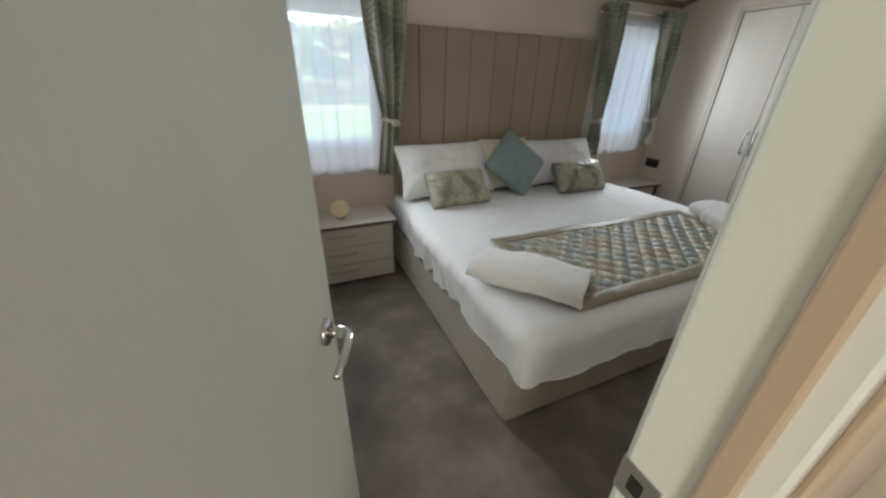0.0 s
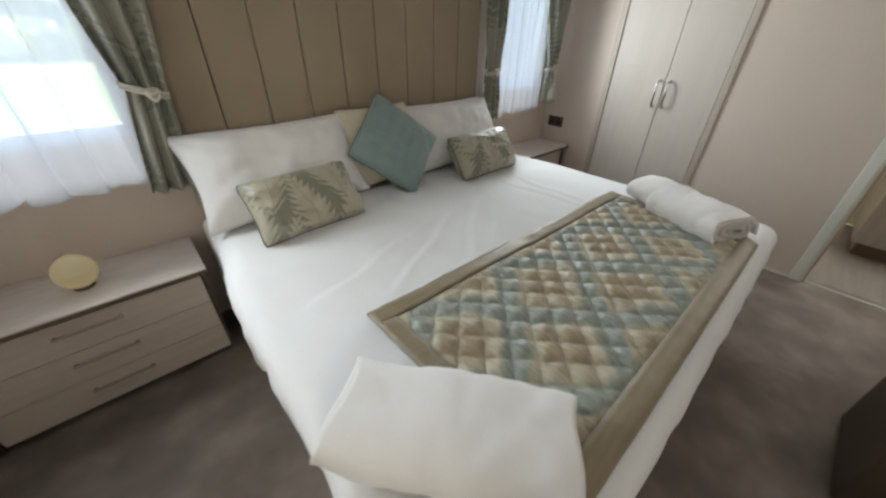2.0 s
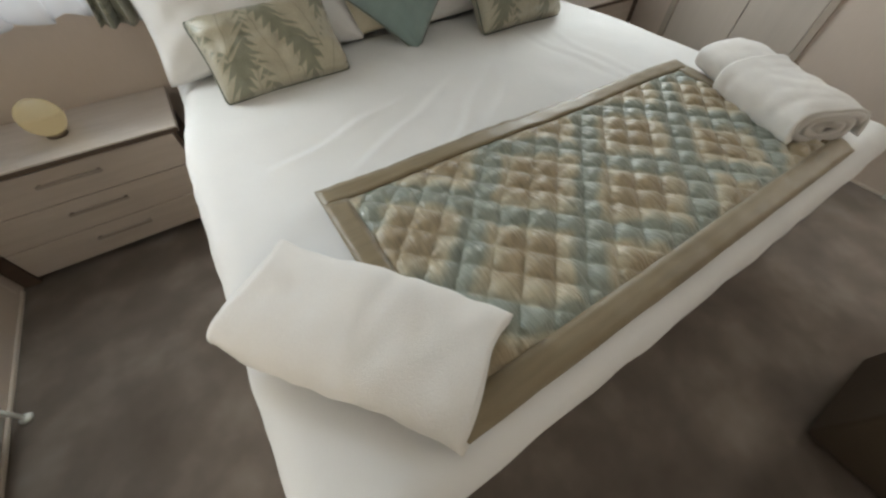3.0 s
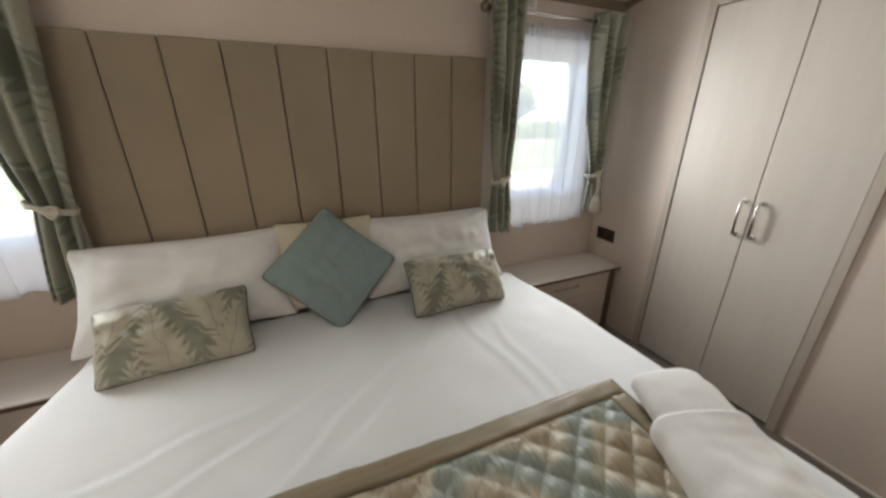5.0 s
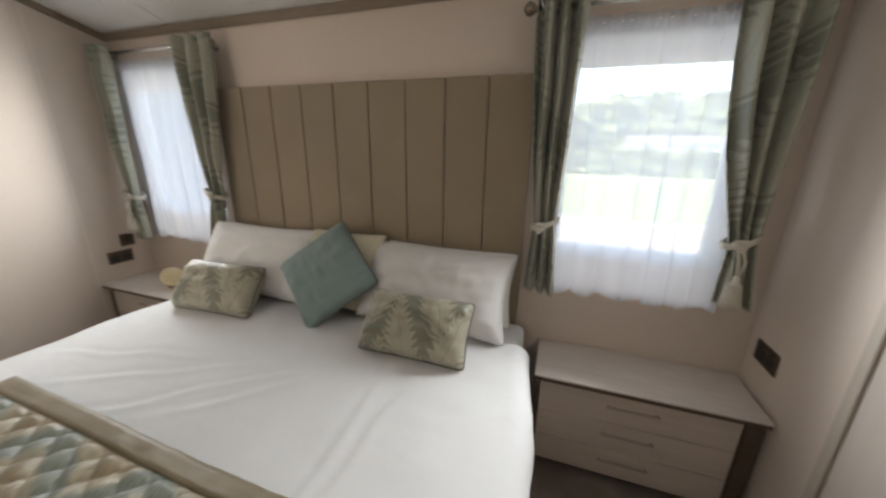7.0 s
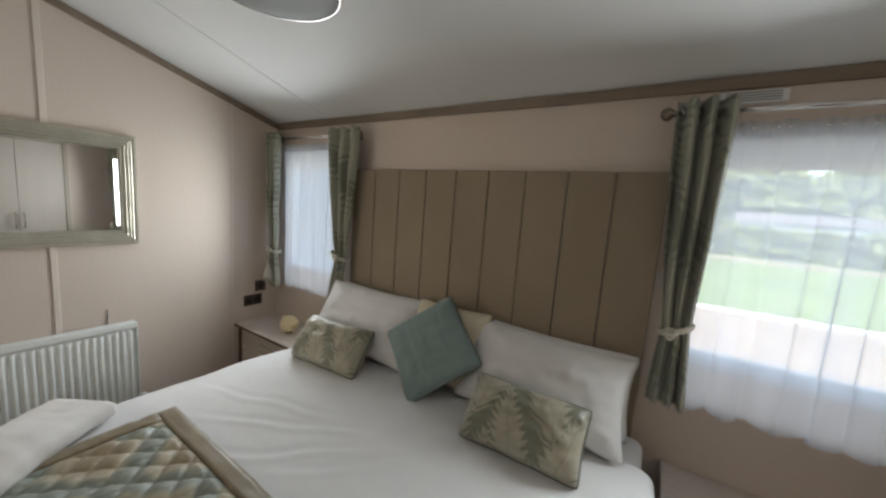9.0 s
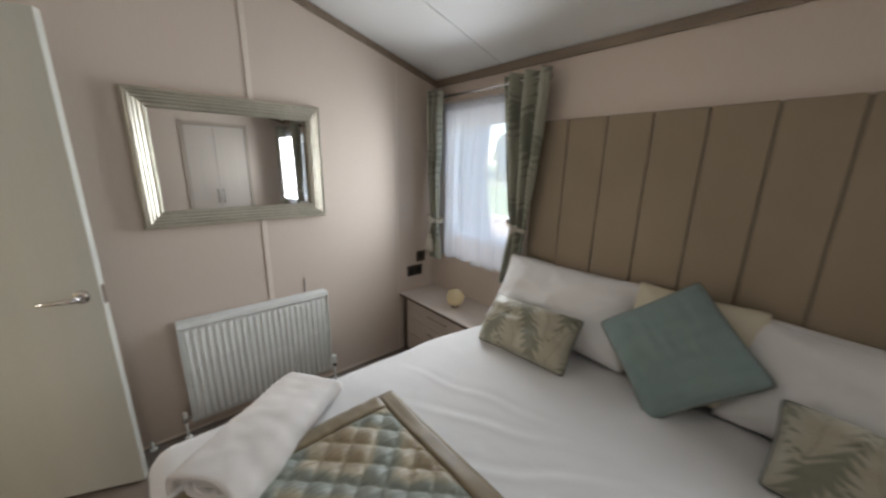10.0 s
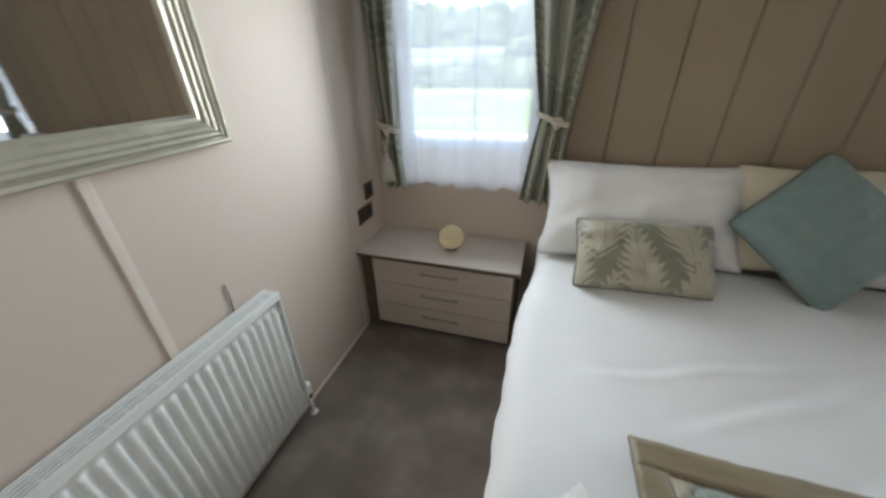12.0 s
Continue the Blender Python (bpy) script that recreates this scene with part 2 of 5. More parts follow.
def palm_fabric(name, ground, leaf, rib, width, height, up=1, broad=0.30, saw=0.36, rough=0.40):
    """Satin with columns of upright pale palm leaves, saw-edged, with a thin midrib; up: the object axis along the leaves."""
    m = bpy.data.materials.new(name)
    m.use_nodes = True
    n, l = m.node_tree.nodes, m.node_tree.links
    b = n["Principled BSDF"]

    def calc(op, x, y=None, z=None):
        k = n.new("ShaderNodeMath")
        k.operation = op
        for i, v in enumerate((x, y, z)):
            if isinstance(v, (int, float)):
                k.inputs[i].default_value = v
            elif v is not None:
                l.new(v, k.inputs[i])
        return k.outputs[0]

    tc, sep, wob = n.new("ShaderNodeTexCoord"), n.new("ShaderNodeSeparateXYZ"), n.new("ShaderNodeTexNoise")
    l.new(tc.outputs["Object"], sep.inputs[0])
    wob.inputs["Scale"].default_value = 9.0
    l.new(tc.outputs["Object"], wob.inputs["Vector"])
    bend = calc("MULTIPLY_ADD", wob.outputs["Fac"], 0.05, -0.025)
    x, y = calc("ADD", sep.outputs[0], bend), calc("ADD", sep.outputs[up], bend)
    leaves, ribs = [], []
    for shift, lift in ((0.03, 0.03), (0.03 + width * 0.47, 0.03 + height * 0.5)):
        xs = calc("ADD", x, shift)
        col = calc("ROUND", calc("DIVIDE", xs, width))
        ys = calc("ADD", calc("ADD", y, lift), calc("MULTIPLY", calc("SINE", calc("MULTIPLY", col, 2.7)), 0.04))
        ry = calc("SUBTRACT", ys, calc("MULTIPLY", calc("ROUND", calc("DIVIDE", ys, height)), height))
        rx = calc("SUBTRACT", xs, calc("MULTIPLY", col, width))
        lean = calc("MULTIPLY", calc("SINE", calc("MULTIPLY_ADD", col, 4.1, shift * 30)), 0.30)
        v = calc("ABSOLUTE", calc("MULTIPLY_ADD", ry, lean, rx))
        u = calc("DIVIDE", ry, height * 0.56)
        body = calc("MULTIPLY", calc("MULTIPLY", calc("SUBTRACT", 1.0, calc("MULTIPLY", u, u)), calc("SUBTRACT", 1.12, calc("MULTIPLY", u, 0.5))), width * broad)
        teeth = calc("MULTIPLY", calc("PINGPONG", calc("SUBTRACT", calc("MULTIPLY", ry, 7.0 / width), calc("MULTIPLY", v, 6.2 / width)), 0.5), width * saw)
        leaves.append(calc("SUBTRACT", calc("SUBTRACT", body, teeth), v))
        ribs.append(v)
    near = calc("MAXIMUM", leaves[0], leaves[1])
    edge, mid = n.new("ShaderNodeMapRange"), n.new("ShaderNodeMapRange")
    edge.inputs["From Min"].default_value, edge.inputs["From Max"].default_value = -0.004, 0.008
    l.new(near, edge.inputs["Value"])
    mid.inputs["From Min"].default_value, mid.inputs["From Max"].default_value = 0.001, 0.0035
    l.new(calc("MINIMUM", ribs[0], ribs[1]), mid.inputs["Value"])
    tone = n.new("ShaderNodeMixRGB")
    tone.inputs[1].default_value, tone.inputs[2].default_value = (*rib, 1), (*leaf, 1)
    l.new(mid.outputs[0], tone.inputs[0])
    mix = n.new("ShaderNodeMixRGB")
    mix.inputs[1].default_value = (*ground, 1)
    l.new(edge.outputs[0], mix.inputs[0])
    l.new(tone.outputs[0], mix.inputs[2])
    sheen = n.new("ShaderNodeTexNoise")
    sheen.inputs["Scale"].default_value = 260
    l.new(tc.outputs["Object"], sheen.inputs["Vector"])
    cloth = n.new("ShaderNodeMixRGB")
    cloth.blend_type = "OVERLAY"
    cloth.inputs[0].default_value = 0.25
    l.new(mix.outputs[0], cloth.inputs[1])
    l.new(sheen.outputs["Fac"], cloth.inputs[2])
    l.new(cloth.outputs[0], b.inputs["Base Color"])
    b.inputs["Roughness"].default_value = rough
    b.inputs["Sheen Weight"].default_value = 0.2
    bn = n.new("ShaderNodeBump")
    bn.inputs["Strength"].default_value = 0.25
    bn.inputs["Distance"].default_value = 0.002
    l.new(calc("ADD", edge.outputs[0], sheen.outputs["Fac"]), bn.inputs["Height"])
    l.new(bn.outputs[0], b.inputs["Normal"])
    return m


CURTAIN = palm_fabric("curtain_fabric", (0.215, 0.225, 0.176), (0.350, 0.350, 0.280), (0.31, 0.312, 0.252), 0.300, 0.52, 2)
PALM = palm_fabric("palm_satin", (0.178, 0.178, 0.128), (0.355, 0.325, 0.245), (0.27, 0.25, 0.185), 0.215, 0.36, 1, 0.32, 0.34, 0.44)
RUNNER_BORDER = material("runner_border", [(0.19, 0.145, 0.085), (0.255, 0.20, 0.122)], 0.45, grain=300, patch=6, bump=0.12, stretch=(1, 8, 1), sheen=0.2, depth=0.002)


def quilt_material():
    m = bpy.data.materials.new("quilted_satin")
    m.use_nodes = True
    n, l = m.node_tree.nodes, m.node_tree.links
    b = n["Principled BSDF"]
    tc = n.new("ShaderNodeTexCoord")
    def calc(op, x, y=None):
        k = n.new("ShaderNodeMath")
        k.operation = op
        for i, v in enumerate((x, y)):
            if isinstance(v, (int, float)):
                k.inputs[i].default_value = v
            elif v is not None:
                l.new(v, k.inputs[i])
        return k.outputs[0]

    sep, wob = n.new("ShaderNodeSeparateXYZ"), n.new("ShaderNodeTexNoise")
    wob.inputs["Scale"].default_value = 7.0
    l.new(tc.outputs["Object"], sep.inputs[0])
    l.new(tc.outputs["Object"], wob.inputs["Vector"])
    drift = calc("MULTIPLY", calc("SUBTRACT", wob.outputs["Fac"], 0.5), 0.16)
    bands = []
    for op, phase in (("ADD", 0.03), ("SUBTRACT", 0.11)):
        run = calc("ADD", calc("ADD", calc(op, sep.outputs[0], sep.outputs[1]), drift), phase)
        bands.append(calc("PINGPONG", run, 0.192))
    near = calc("MULTIPLY", calc("MINIMUM", bands[0], bands[1]), 5.2)
    ramp = n.new("ShaderNodeValToRGB")
    ramp.color_ramp.elements[0].position, ramp.color_ramp.elements[0].color = 0.20, (0.245, 0.270, 0.230, 1)
    ramp.color_ramp.elements[1].position, ramp.color_ramp.elements[1].color = 0.62, (0.315, 0.250, 0.160, 1)
    e = ramp.color_ramp.elements.new(0.36)
    e.color = (0.44, 0.395, 0.29, 1)
    l.new(near, ramp.inputs[0])
    slub = n.new("ShaderNodeTexNoise")
    slub.inputs["Scale"].default_value = 60
    mp = n.new("ShaderNodeMapping")
    mp.inputs["Scale"].default_value = (2.6, 0.32, 1)
    l.new(tc.outputs["Object"], mp.inputs[0])
    l.new(mp.outputs[0], slub.inputs["Vector"])
    mul = n.new("ShaderNodeMixRGB")
    mul.blend_type = "OVERLAY"
    mul.inputs[0].default_value = 0.32
    l.new(ramp.outputs[0], mul.inputs[1])
    l.new(slub.outputs["Fac"], mul.inputs[2])
    l.new(mul.outputs[0], b.inputs["Base Color"])
    b.inputs["Roughness"].default_value = 0.40
    b.inputs["Sheen Weight"].default_value = 0.15
    bn = n.new("ShaderNodeBump")
    bn.inputs["Strength"].default_value = 0.8
    bn.inputs["Distance"].default_value = 0.006
    l.new(slub.outputs["Fac"], bn.inputs["Height"])
    l.new(bn.outputs[0], b.inputs["Normal"])
    return m


QUILT = quilt_material()


def sheer_material():
    m = bpy.data.materials.new("sheer_net")
    m.use_nodes = True
    n, l = m.node_tree.nodes, m.node_tree.links
    n.remove(n["Principled BSDF"])
    out = n["Material Output"]
    clear, cloth, white, mix, both = (n.new("ShaderNodeBsdfTransparent"), n.new("ShaderNodeBsdfTranslucent"), n.new("ShaderNodeBsdfDiffuse"),
                                      n.new("ShaderNodeMixShader"), n.new("ShaderNodeMixShader"))
    cloth.inputs[0].default_value = white.inputs[0].default_value = (0.77, 0.79, 0.83, 1)
    l.new(cloth.outputs[0], both.inputs[1])
    l.new(white.outputs[0], both.inputs[2])
    both.inputs[0].default_value = 0.3
    tc, weave, mr = n.new("ShaderNodeTexCoord"), n.new("ShaderNodeTexNoise"), n.new("ShaderNodeMapRange")
    weave.inputs["Scale"].default_value = 5
    mp = n.new("ShaderNodeMapping")
    mp.inputs["Scale"].default_value = (2.4, 1, 0.12)
    l.new(tc.outputs["Object"], mp.inputs[0])
    l.new(mp.outputs[0], weave.inputs["Vector"])
    l.new(weave.outputs["Fac"], mr.inputs["Value"])
    mr.inputs["From Min"].default_value, mr.inputs["From Max"].default_value = 0.3, 0.7
    mr.inputs["To Min"].default_value, mr.inputs["To Max"].default_value = 0.60, 0.70
    l.new(mr.outputs[0], mix.inputs[0])
    l.new(clear.outputs[0], mix.inputs[1])
    l.new(both.outputs[0], mix.inputs[2])
    l.new(mix.outputs[0], out.inputs[0])
    return m


SHEER = sheer_material()


def glass_material(name, color, rough, thin):
    m = bpy.data.materials.new(name)
    m.use_nodes = True
    n, l = m.node_tree.nodes, m.node_tree.links
    if thin:
        n.remove(n["Principled BSDF"])
        clear, gloss, mix, fr = n.new("ShaderNodeBsdfTransparent"), n.new("ShaderNodeBsdfGlossy"), n.new("ShaderNodeMixShader"), n.new("ShaderNodeFresnel")
        clear.inputs[0].default_value = (*color, 1)
        gloss.inputs["Roughness"].default_value = rough
        l.new(fr.outputs[0], mix.inputs[0])
        l.new(clear.outputs[0], mix.inputs[1])
        l.new(gloss.outputs[0], mix.inputs[2])
        l.new(mix.outputs[0], n["Material Output"].inputs[0])
    else:
        b = n["Principled BSDF"]
        b.inputs["Base Color"].default_value = (*color, 1)
        b.inputs["Transmission Weight"].default_value = 0.85
        b.inputs["Roughness"].default_value = rough
    return m


GLASS = glass_material("window_glass", (0.97, 0.98, 0.98), 0.01, True)
AMBER = glass_material("amber_glass", (0.93, 0.87, 0.66), 0.18, False)
AMBER.node_tree.nodes["Principled BSDF"].inputs["Emission Color"].default_value = (1.0, 0.80, 0.42, 1)
AMBER.node_tree.nodes["Principled BSDF"].inputs["Emission Strength"].default_value = 0.006
MIRROR = bpy.data.materials.new("mirror_glass")
MIRROR.use_nodes = True
MIRROR.node_tree.nodes["Principled BSDF"].inputs["Base Color"].default_value = (0.82, 0.83, 0.82, 1)
MIRROR.node_tree.nodes["Principled BSDF"].inputs["Metallic"].default_value = 1.0
MIRROR.node_tree.nodes["Principled BSDF"].inputs["Roughness"].default_value = 0.015

# ---- mesh helpers ----


def mesh_object(name, bm, mat, smooth=False):
    me = bpy.data.meshes.new(name)
    bm.normal_update()
    bm.to_mesh(me)
    bm.free()
    me.materials.append(mat)
    if smooth:
        me.polygons.foreach_set("use_smooth", [True] * len(me.polygons))
    return new(name, me)


def part(name, bm, mat, parent, label="", smooth=False):
    ob = mesh_object(name, bm, mat, smooth)
    if parent is not None:
        ob.parent = parent
    if label:
        ob["label"] = label
    return ob


def structure(name, bm, mat, label, category="", smooth=False):
    return tagged(mesh_object(name, bm, mat, smooth), label, category or name.split("_")[0], kind="structure")


def thing(name, label, category, at=(0, 0, 0), rz=0.0, group="", kind=""):
    ob = new(name)
    ob.matrix_world = pose(*at, 0, 0, rz)
    return tagged(ob, label, category, group, kind)


def add_box(bm, lo, hi, bevel=0.0, segments=2, m=None):
    c = [(a + b) / 2 for a, b in zip(lo, hi)]
    s = [max(abs(b - a), 1e-4) for a, b in zip(lo, hi)]
    r = bmesh.ops.create_cube(bm, size=1.0, matrix=Matrix.Translation(c) @ Matrix.Diagonal((*s, 1)))
    vs = r["verts"]
    if bevel:
        es = list({e for v in vs for e in v.link_edges})
        out = bmesh.ops.bevel(bm, geom=es, offset=min(bevel, min(s) * 0.45), segments=segments, affect="EDGES", profile=0.5)
        vs = out["verts"]
    if m is not None:
        bmesh.ops.transform(bm, matrix=m, verts=list({v for v in vs}))
    return bm


def box(lo, hi, bevel=0.0, segments=2):
    return add_box(bmesh.new(), lo, hi, bevel, segments)


def add_tube(bm, points, radius, sides=12, closed=False, squash=1.0):
    """A round tube along points; radius may be a list."""
    pts = [Vector(p) for p in points]
    rings = []
    for i, p in enumerate(pts):
        a, b = pts[max(i - 1, 0)], pts[min(i + 1, len(pts) - 1)]
        if closed:
            a, b = pts[i - 1], pts[(i + 1) % len(pts)]
        d = (b - a).normalized()
        side = d.cross(Vector((0, 0, 1)) if abs(d.z) < 0.95 else Vector((1, 0, 0))).normalized()
        up = side.cross(d)
        r = radius[i] if isinstance(radius, (list, tuple)) else radius
        rings.append([bm.verts.new(p + side * r * math.cos(6.28318 * k / sides) + up * r * squash * math.sin(6.28318 * k / sides)) for k in range(sides)])
    n = len(rings)
    for i in range(n if closed else n - 1):
        for k in range(sides):
            bm.faces.new((rings[i][k], rings[i][(k + 1) % sides], rings[(i + 1) % n][(k + 1) % sides], rings[(i + 1) % n][k]))
    if not closed:
        bm.faces.new(rings[0][::-1])
        bm.faces.new(rings[-1])
    return bm


def tube(points, radius, sides=12, closed=False):
    return add_tube(bmesh.new(), points, radius, sides, closed)


def lathe(profile, sides=28):
    """Turned shape round z from (radius, height) pairs."""
    bm = bmesh.new()
    rings = []
    for r, z in profile:
        rings.append([bm.verts.new((max(r, 1e-4) * math.cos(6.28318 * k / sides), max(r, 1e-4) * math.sin(6.28318 * k / sides), z)) for k in range(sides)])
    for a, b in zip(rings, rings[1:]):
        for k in range(sides):
            bm.faces.new((a[k], a[(k + 1) % sides], b[(k + 1) % sides], b[k]))
    bm.faces.new(rings[0][::-1])
    bm.faces.new(rings[-1])
    return bm


def grid_sheet(nu, nv, fn):
    bm = bmesh.new()
    vs = [[bm.verts.new(fn(i / nu, j / nv)) for j in range(nv + 1)] for i in range(nu + 1)]
    for i in range(nu):
        for j in range(nv):
            bm.faces.new((vs[i][j], vs[i + 1][j], vs[i + 1][j + 1], vs[i][j + 1]))
    return bm


def thicken(ob, t, offset=0.0):
    md = ob.modifiers.new("thickness", "SOLIDIFY")
    md.thickness, md.offset = t, offset
    return ob


def prism(profile, axis, lo, hi):
    """A profile of (a, b) pairs pushed along an axis: x takes (y, z), y takes (x, z), z takes (x, y)."""
    bm = bmesh.new()
    put = {"x": lambda a, b, c: (c, a, b), "y": lambda a, b, c: (a, c, b), "z": lambda a, b, c: (a, b, c)}[axis]
    r0, r1 = [[bm.verts.new(put(a, b, c)) for a, b in profile] for c in (lo, hi)]
    n = len(profile)
    for k in range(n):
        bm.faces.new((r0[k], r0[(k + 1) % n], r1[(k + 1) % n], r1[k]))
    bm.faces.new(r0[::-1])
    bm.faces.new(r1)
    bmesh.ops.recalc_face_normals(bm, faces=bm.faces)
    return bm


# ---- the room's measures ----
E_WALL, N_WALL, S_WALL = 3.72, 3.0, 0.55
EAVE, RISE, RIDGE = 2.085, 0.28, 1.10


def ceiling_at(y):
    return EAVE + RISE * (N_WALL - max(y, RIDGE)) - RISE * max(RIDGE - y, 0)


W_WINDOW, E_WINDOW, SILL, HEAD = (0.16, 0.84), (2.86, 3.53), 0.955, 1.87
WARD_Y, WARD_TOP = (1.70, 2.49), 1.975
DOOR_X, DOOR_TOP = (-0.01, 0.565), 2.0
BATH_Y, BATH_TOP = (0.29, 0.91), 2.0


def wall_pieces(along, lo, hi, near, far, top, holes):
    """A wall with openings; holes are (a0, a1, z0, z1) along it, in order; top: a height, or a function along the wall."""
    bm = bmesh.new()
    height = top if callable(top) else (lambda a: top)

    def piece(a0, a1, z0, z1, sloped):
        cuts = sorted({a0, a1, *([RIDGE] if sloped and a0 < RIDGE < a1 else [])})
        for b0, b1 in zip(cuts, cuts[1:]):
            t0, t1 = (height(b0), height(b1)) if sloped else (z1, z1)
            c = [(b0, z0), (b1, z0), (b1, t1), (b0, t0)]
            ring = [[bm.verts.new((p, d, z) if along == "x" else (d, p, z)) for p, z in c] for d in (near, far)]
            for k in range(4):
                bm.faces.new((ring[0][k], ring[0][(k + 1) % 4], ring[1][(k + 1) % 4], ring[1][k]))
            bm.faces.new(ring[0][::-1])
            bm.faces.new(ring[1])

    at = lo
    for a0, a1, z0, z1 in holes:
        if a0 > at:
            piece(at, a0, 0, 0, True)
        if z0 > 0:
            piece(a0, a1, 0, z0, False)
        piece(a0, a1, z1, 0, True)
        at = a1
    if at < hi:
        piece(at, hi, 0, 0, True)
    bmesh.ops.recalc_face_normals(bm, faces=bm.faces)
    return bm


# ---- setting ----
structure("floor", box((-0.02, -0.25, -0.10), (3.80, 3.0, 0.0)), CARPET, "grey-brown short pile carpet with brushed patches")
structure("wall_north", wall_pieces("x", -0.1, 3.82, N_WALL, N_WALL + 0.10, EAVE + 0.02,
          [(*W_WINDOW, SILL, HEAD), (*E_WINDOW, SILL, HEAD)]), WALLPAPER, "pinkish beige papered wall with two windows")
structure("wall_west", wall_pieces("y", 0.45, N_WALL, -0.08, 0.0, lambda y: ceiling_at(y) + 0.01, []), WALLPAPER, "pinkish beige papered wall with thin vertical battens")
structure("wall_east", wall_pieces("y", -0.25, N_WALL, E_WALL, E_WALL + 0.08, lambda y: ceiling_at(y) + 0.01,
          [(*BATH_Y, 0, BATH_TOP), (*WARD_Y, 0, WARD_TOP)]), WALLPAPER, "pinkish beige papered wall with wardrobe and doorway")
structure("wall_south", wall_pieces("x", -0.02, 1.76, S_WALL - 0.10, S_WALL, ceiling_at(0.5), [(*DOOR_X, 0, DOOR_TOP)]), WALLPAPER, "pinkish beige papered wall with the bedroom doorway")
structure("wall_return", box((1.68, -0.25, 0), (1.76, S_WALL - 0.10, 2.36)), WALLPAPER, "papered side wall of a shallow recess", "wall")
structure("wall_recess", box((1.68, -0.33, 0), (3.80, -0.25, 2.36)), WALLPAPER, "papered back wall of a shallow recess", "wall")

prof = [(N_WALL + 0.1, ceiling_at(N_WALL + 0.1)), (RIDGE, ceiling_at(RIDGE)), (-0.33, ceiling_at(-0.33)), (-0.33, ceiling_at(-0.33) + 0.06), (RIDGE, ceiling_at(RIDGE) + 0.06), (N_WALL + 0.1, ceiling_at(N_WALL + 0.1) + 0.06)]
structure("ceiling", prism(prof, "x", -0.1, 3.82), CEILING, "satin white boarded ceiling sloping down to the window wall")


def slope_trim(x0, x1):
    h, d = 0.042, 0.003
    c = [(N_WALL, ceiling_at(N_WALL) - h), (RIDGE, ceiling_at(RIDGE) - h), (S_WALL, ceiling_at(S_WALL) - h), (S_WALL, ceiling_at(S_WALL) - d), (RIDGE, ceiling_at(RIDGE) - d), (N_WALL, ceiling_at(N_WALL) - d)]
    return prism(c, "x", x0, x1)


structure("trim_west", slope_trim(0.0, 0.016), TRIM, "brown wood-grain cornice strip along the slope", "trim")
structure("trim_east", slope_trim(E_WALL - 0.016, E_WALL), TRIM, "brown wood-grain cornice strip along the slope", "trim")
structure("trim_north", box((0.016, N_WALL - 0.016, EAVE - 0.048), (E_WALL - 0.016, N_WALL, EAVE - 0.001), 0.003), TRIM, "brown wood-grain cornice strip above the windows", "trim")
for name, y, w in (("batten", 1.723, 0.026), ("batten", 2.640, 0.012)):
    structure(name, box((0.0, y - w / 2, 0.03), (0.006 if w > 0.02 else 0.003, y + w / 2, ceiling_at(y) - 0.045), 0.002), BATTEN, "pale vertical cover strip on the papered wall", "trim")
structure("ceiling_strip", prism([(N_WALL - 0.02, ceiling_at(N_WALL - 0.02) - 0.004), (RIDGE, ceiling_at(RIDGE) - 0.004), (RIDGE, ceiling_at(RIDGE) + 0.002), (N_WALL - 0.02, ceiling_at(N_WALL - 0.02) + 0.002)], "x", 0.608, 0.632), CEILING, "white cover strip over a ceiling joint", "trim")
structure("baseboard", box((0.0, 0.62, 0.0), (0.010, 2.66, 0.014), 0.003), BATTEN, "thin pale bead at the foot of the wall", "baseboard")
structure("baseboard_east", box((E_WALL - 0.010, 0.96, 0.0), (E_WALL, 1.66, 0.014), 0.003), BATTEN, "thin pale bead at the foot of the wall", "baseboard")

# hall outside the bedroom door
structure("hall_floor", box((-1.50, -1.20, -0.10), (1.68, 0.45, -0.004)), HALLFLOOR, "pale wood-effect floor of the hall", "floor")
structure("hall_wall_south", box((-1.50, -1.28, 0), (1.68, -1.20, 2.3)), CREAM, "plain cream wall of the hall", "wall")
structure("hall_wall_west", box((-1.58, -1.28, 0), (-1.50, 0.53, 2.3)), CREAM, "plain cream wall of the hall", "wall")
structure("hall_wall_north", box((-1.50, 0.45, 0), (-0.08, 0.53, 2.3)), CREAM, "plain cream wall of the hall", "wall")
structure("hall_wall_east", box((1.60, -1.20, 0), (1.68, 0.45, 2.3)), CREAM, "plain cream wall of the hall", "wall")
structure("hall_ceiling", box((-1.58, -1.28, 2.3), (1.68, 0.45, 2.36)), CEILING, "plain white ceiling of the hall", "ceiling")

# shower room behind the east wall
structure("shower_room_floor", box((3.80, -0.25, -0.10), (5.10, 1.60, -0.002)), VINYL, "grey vinyl floor of the shower room", "floor")
structure("shower_room_wall_north", box((3.80, 1.60, 0), (5.18, 1.68, 2.3)), CREAM, "plain cream wall of the shower room", "wall")
structure("shower_room_wall_east", box((5.10, -0.33, 0), (5.18, 1.60, 2.3)), CREAM, "plain cream wall of the shower room", "wall")
structure("shower_room_wall_south", box((3.80, -0.33, 0), (5.10, -0.25, 2.3)), CREAM, "plain cream wall of the shower room", "wall")
structure("shower_room_ceiling", box((3.80, -0.33, 2.3), (5.18, 1.68, 2.36)), CEILING, "plain white ceiling of the shower room", "ceiling")


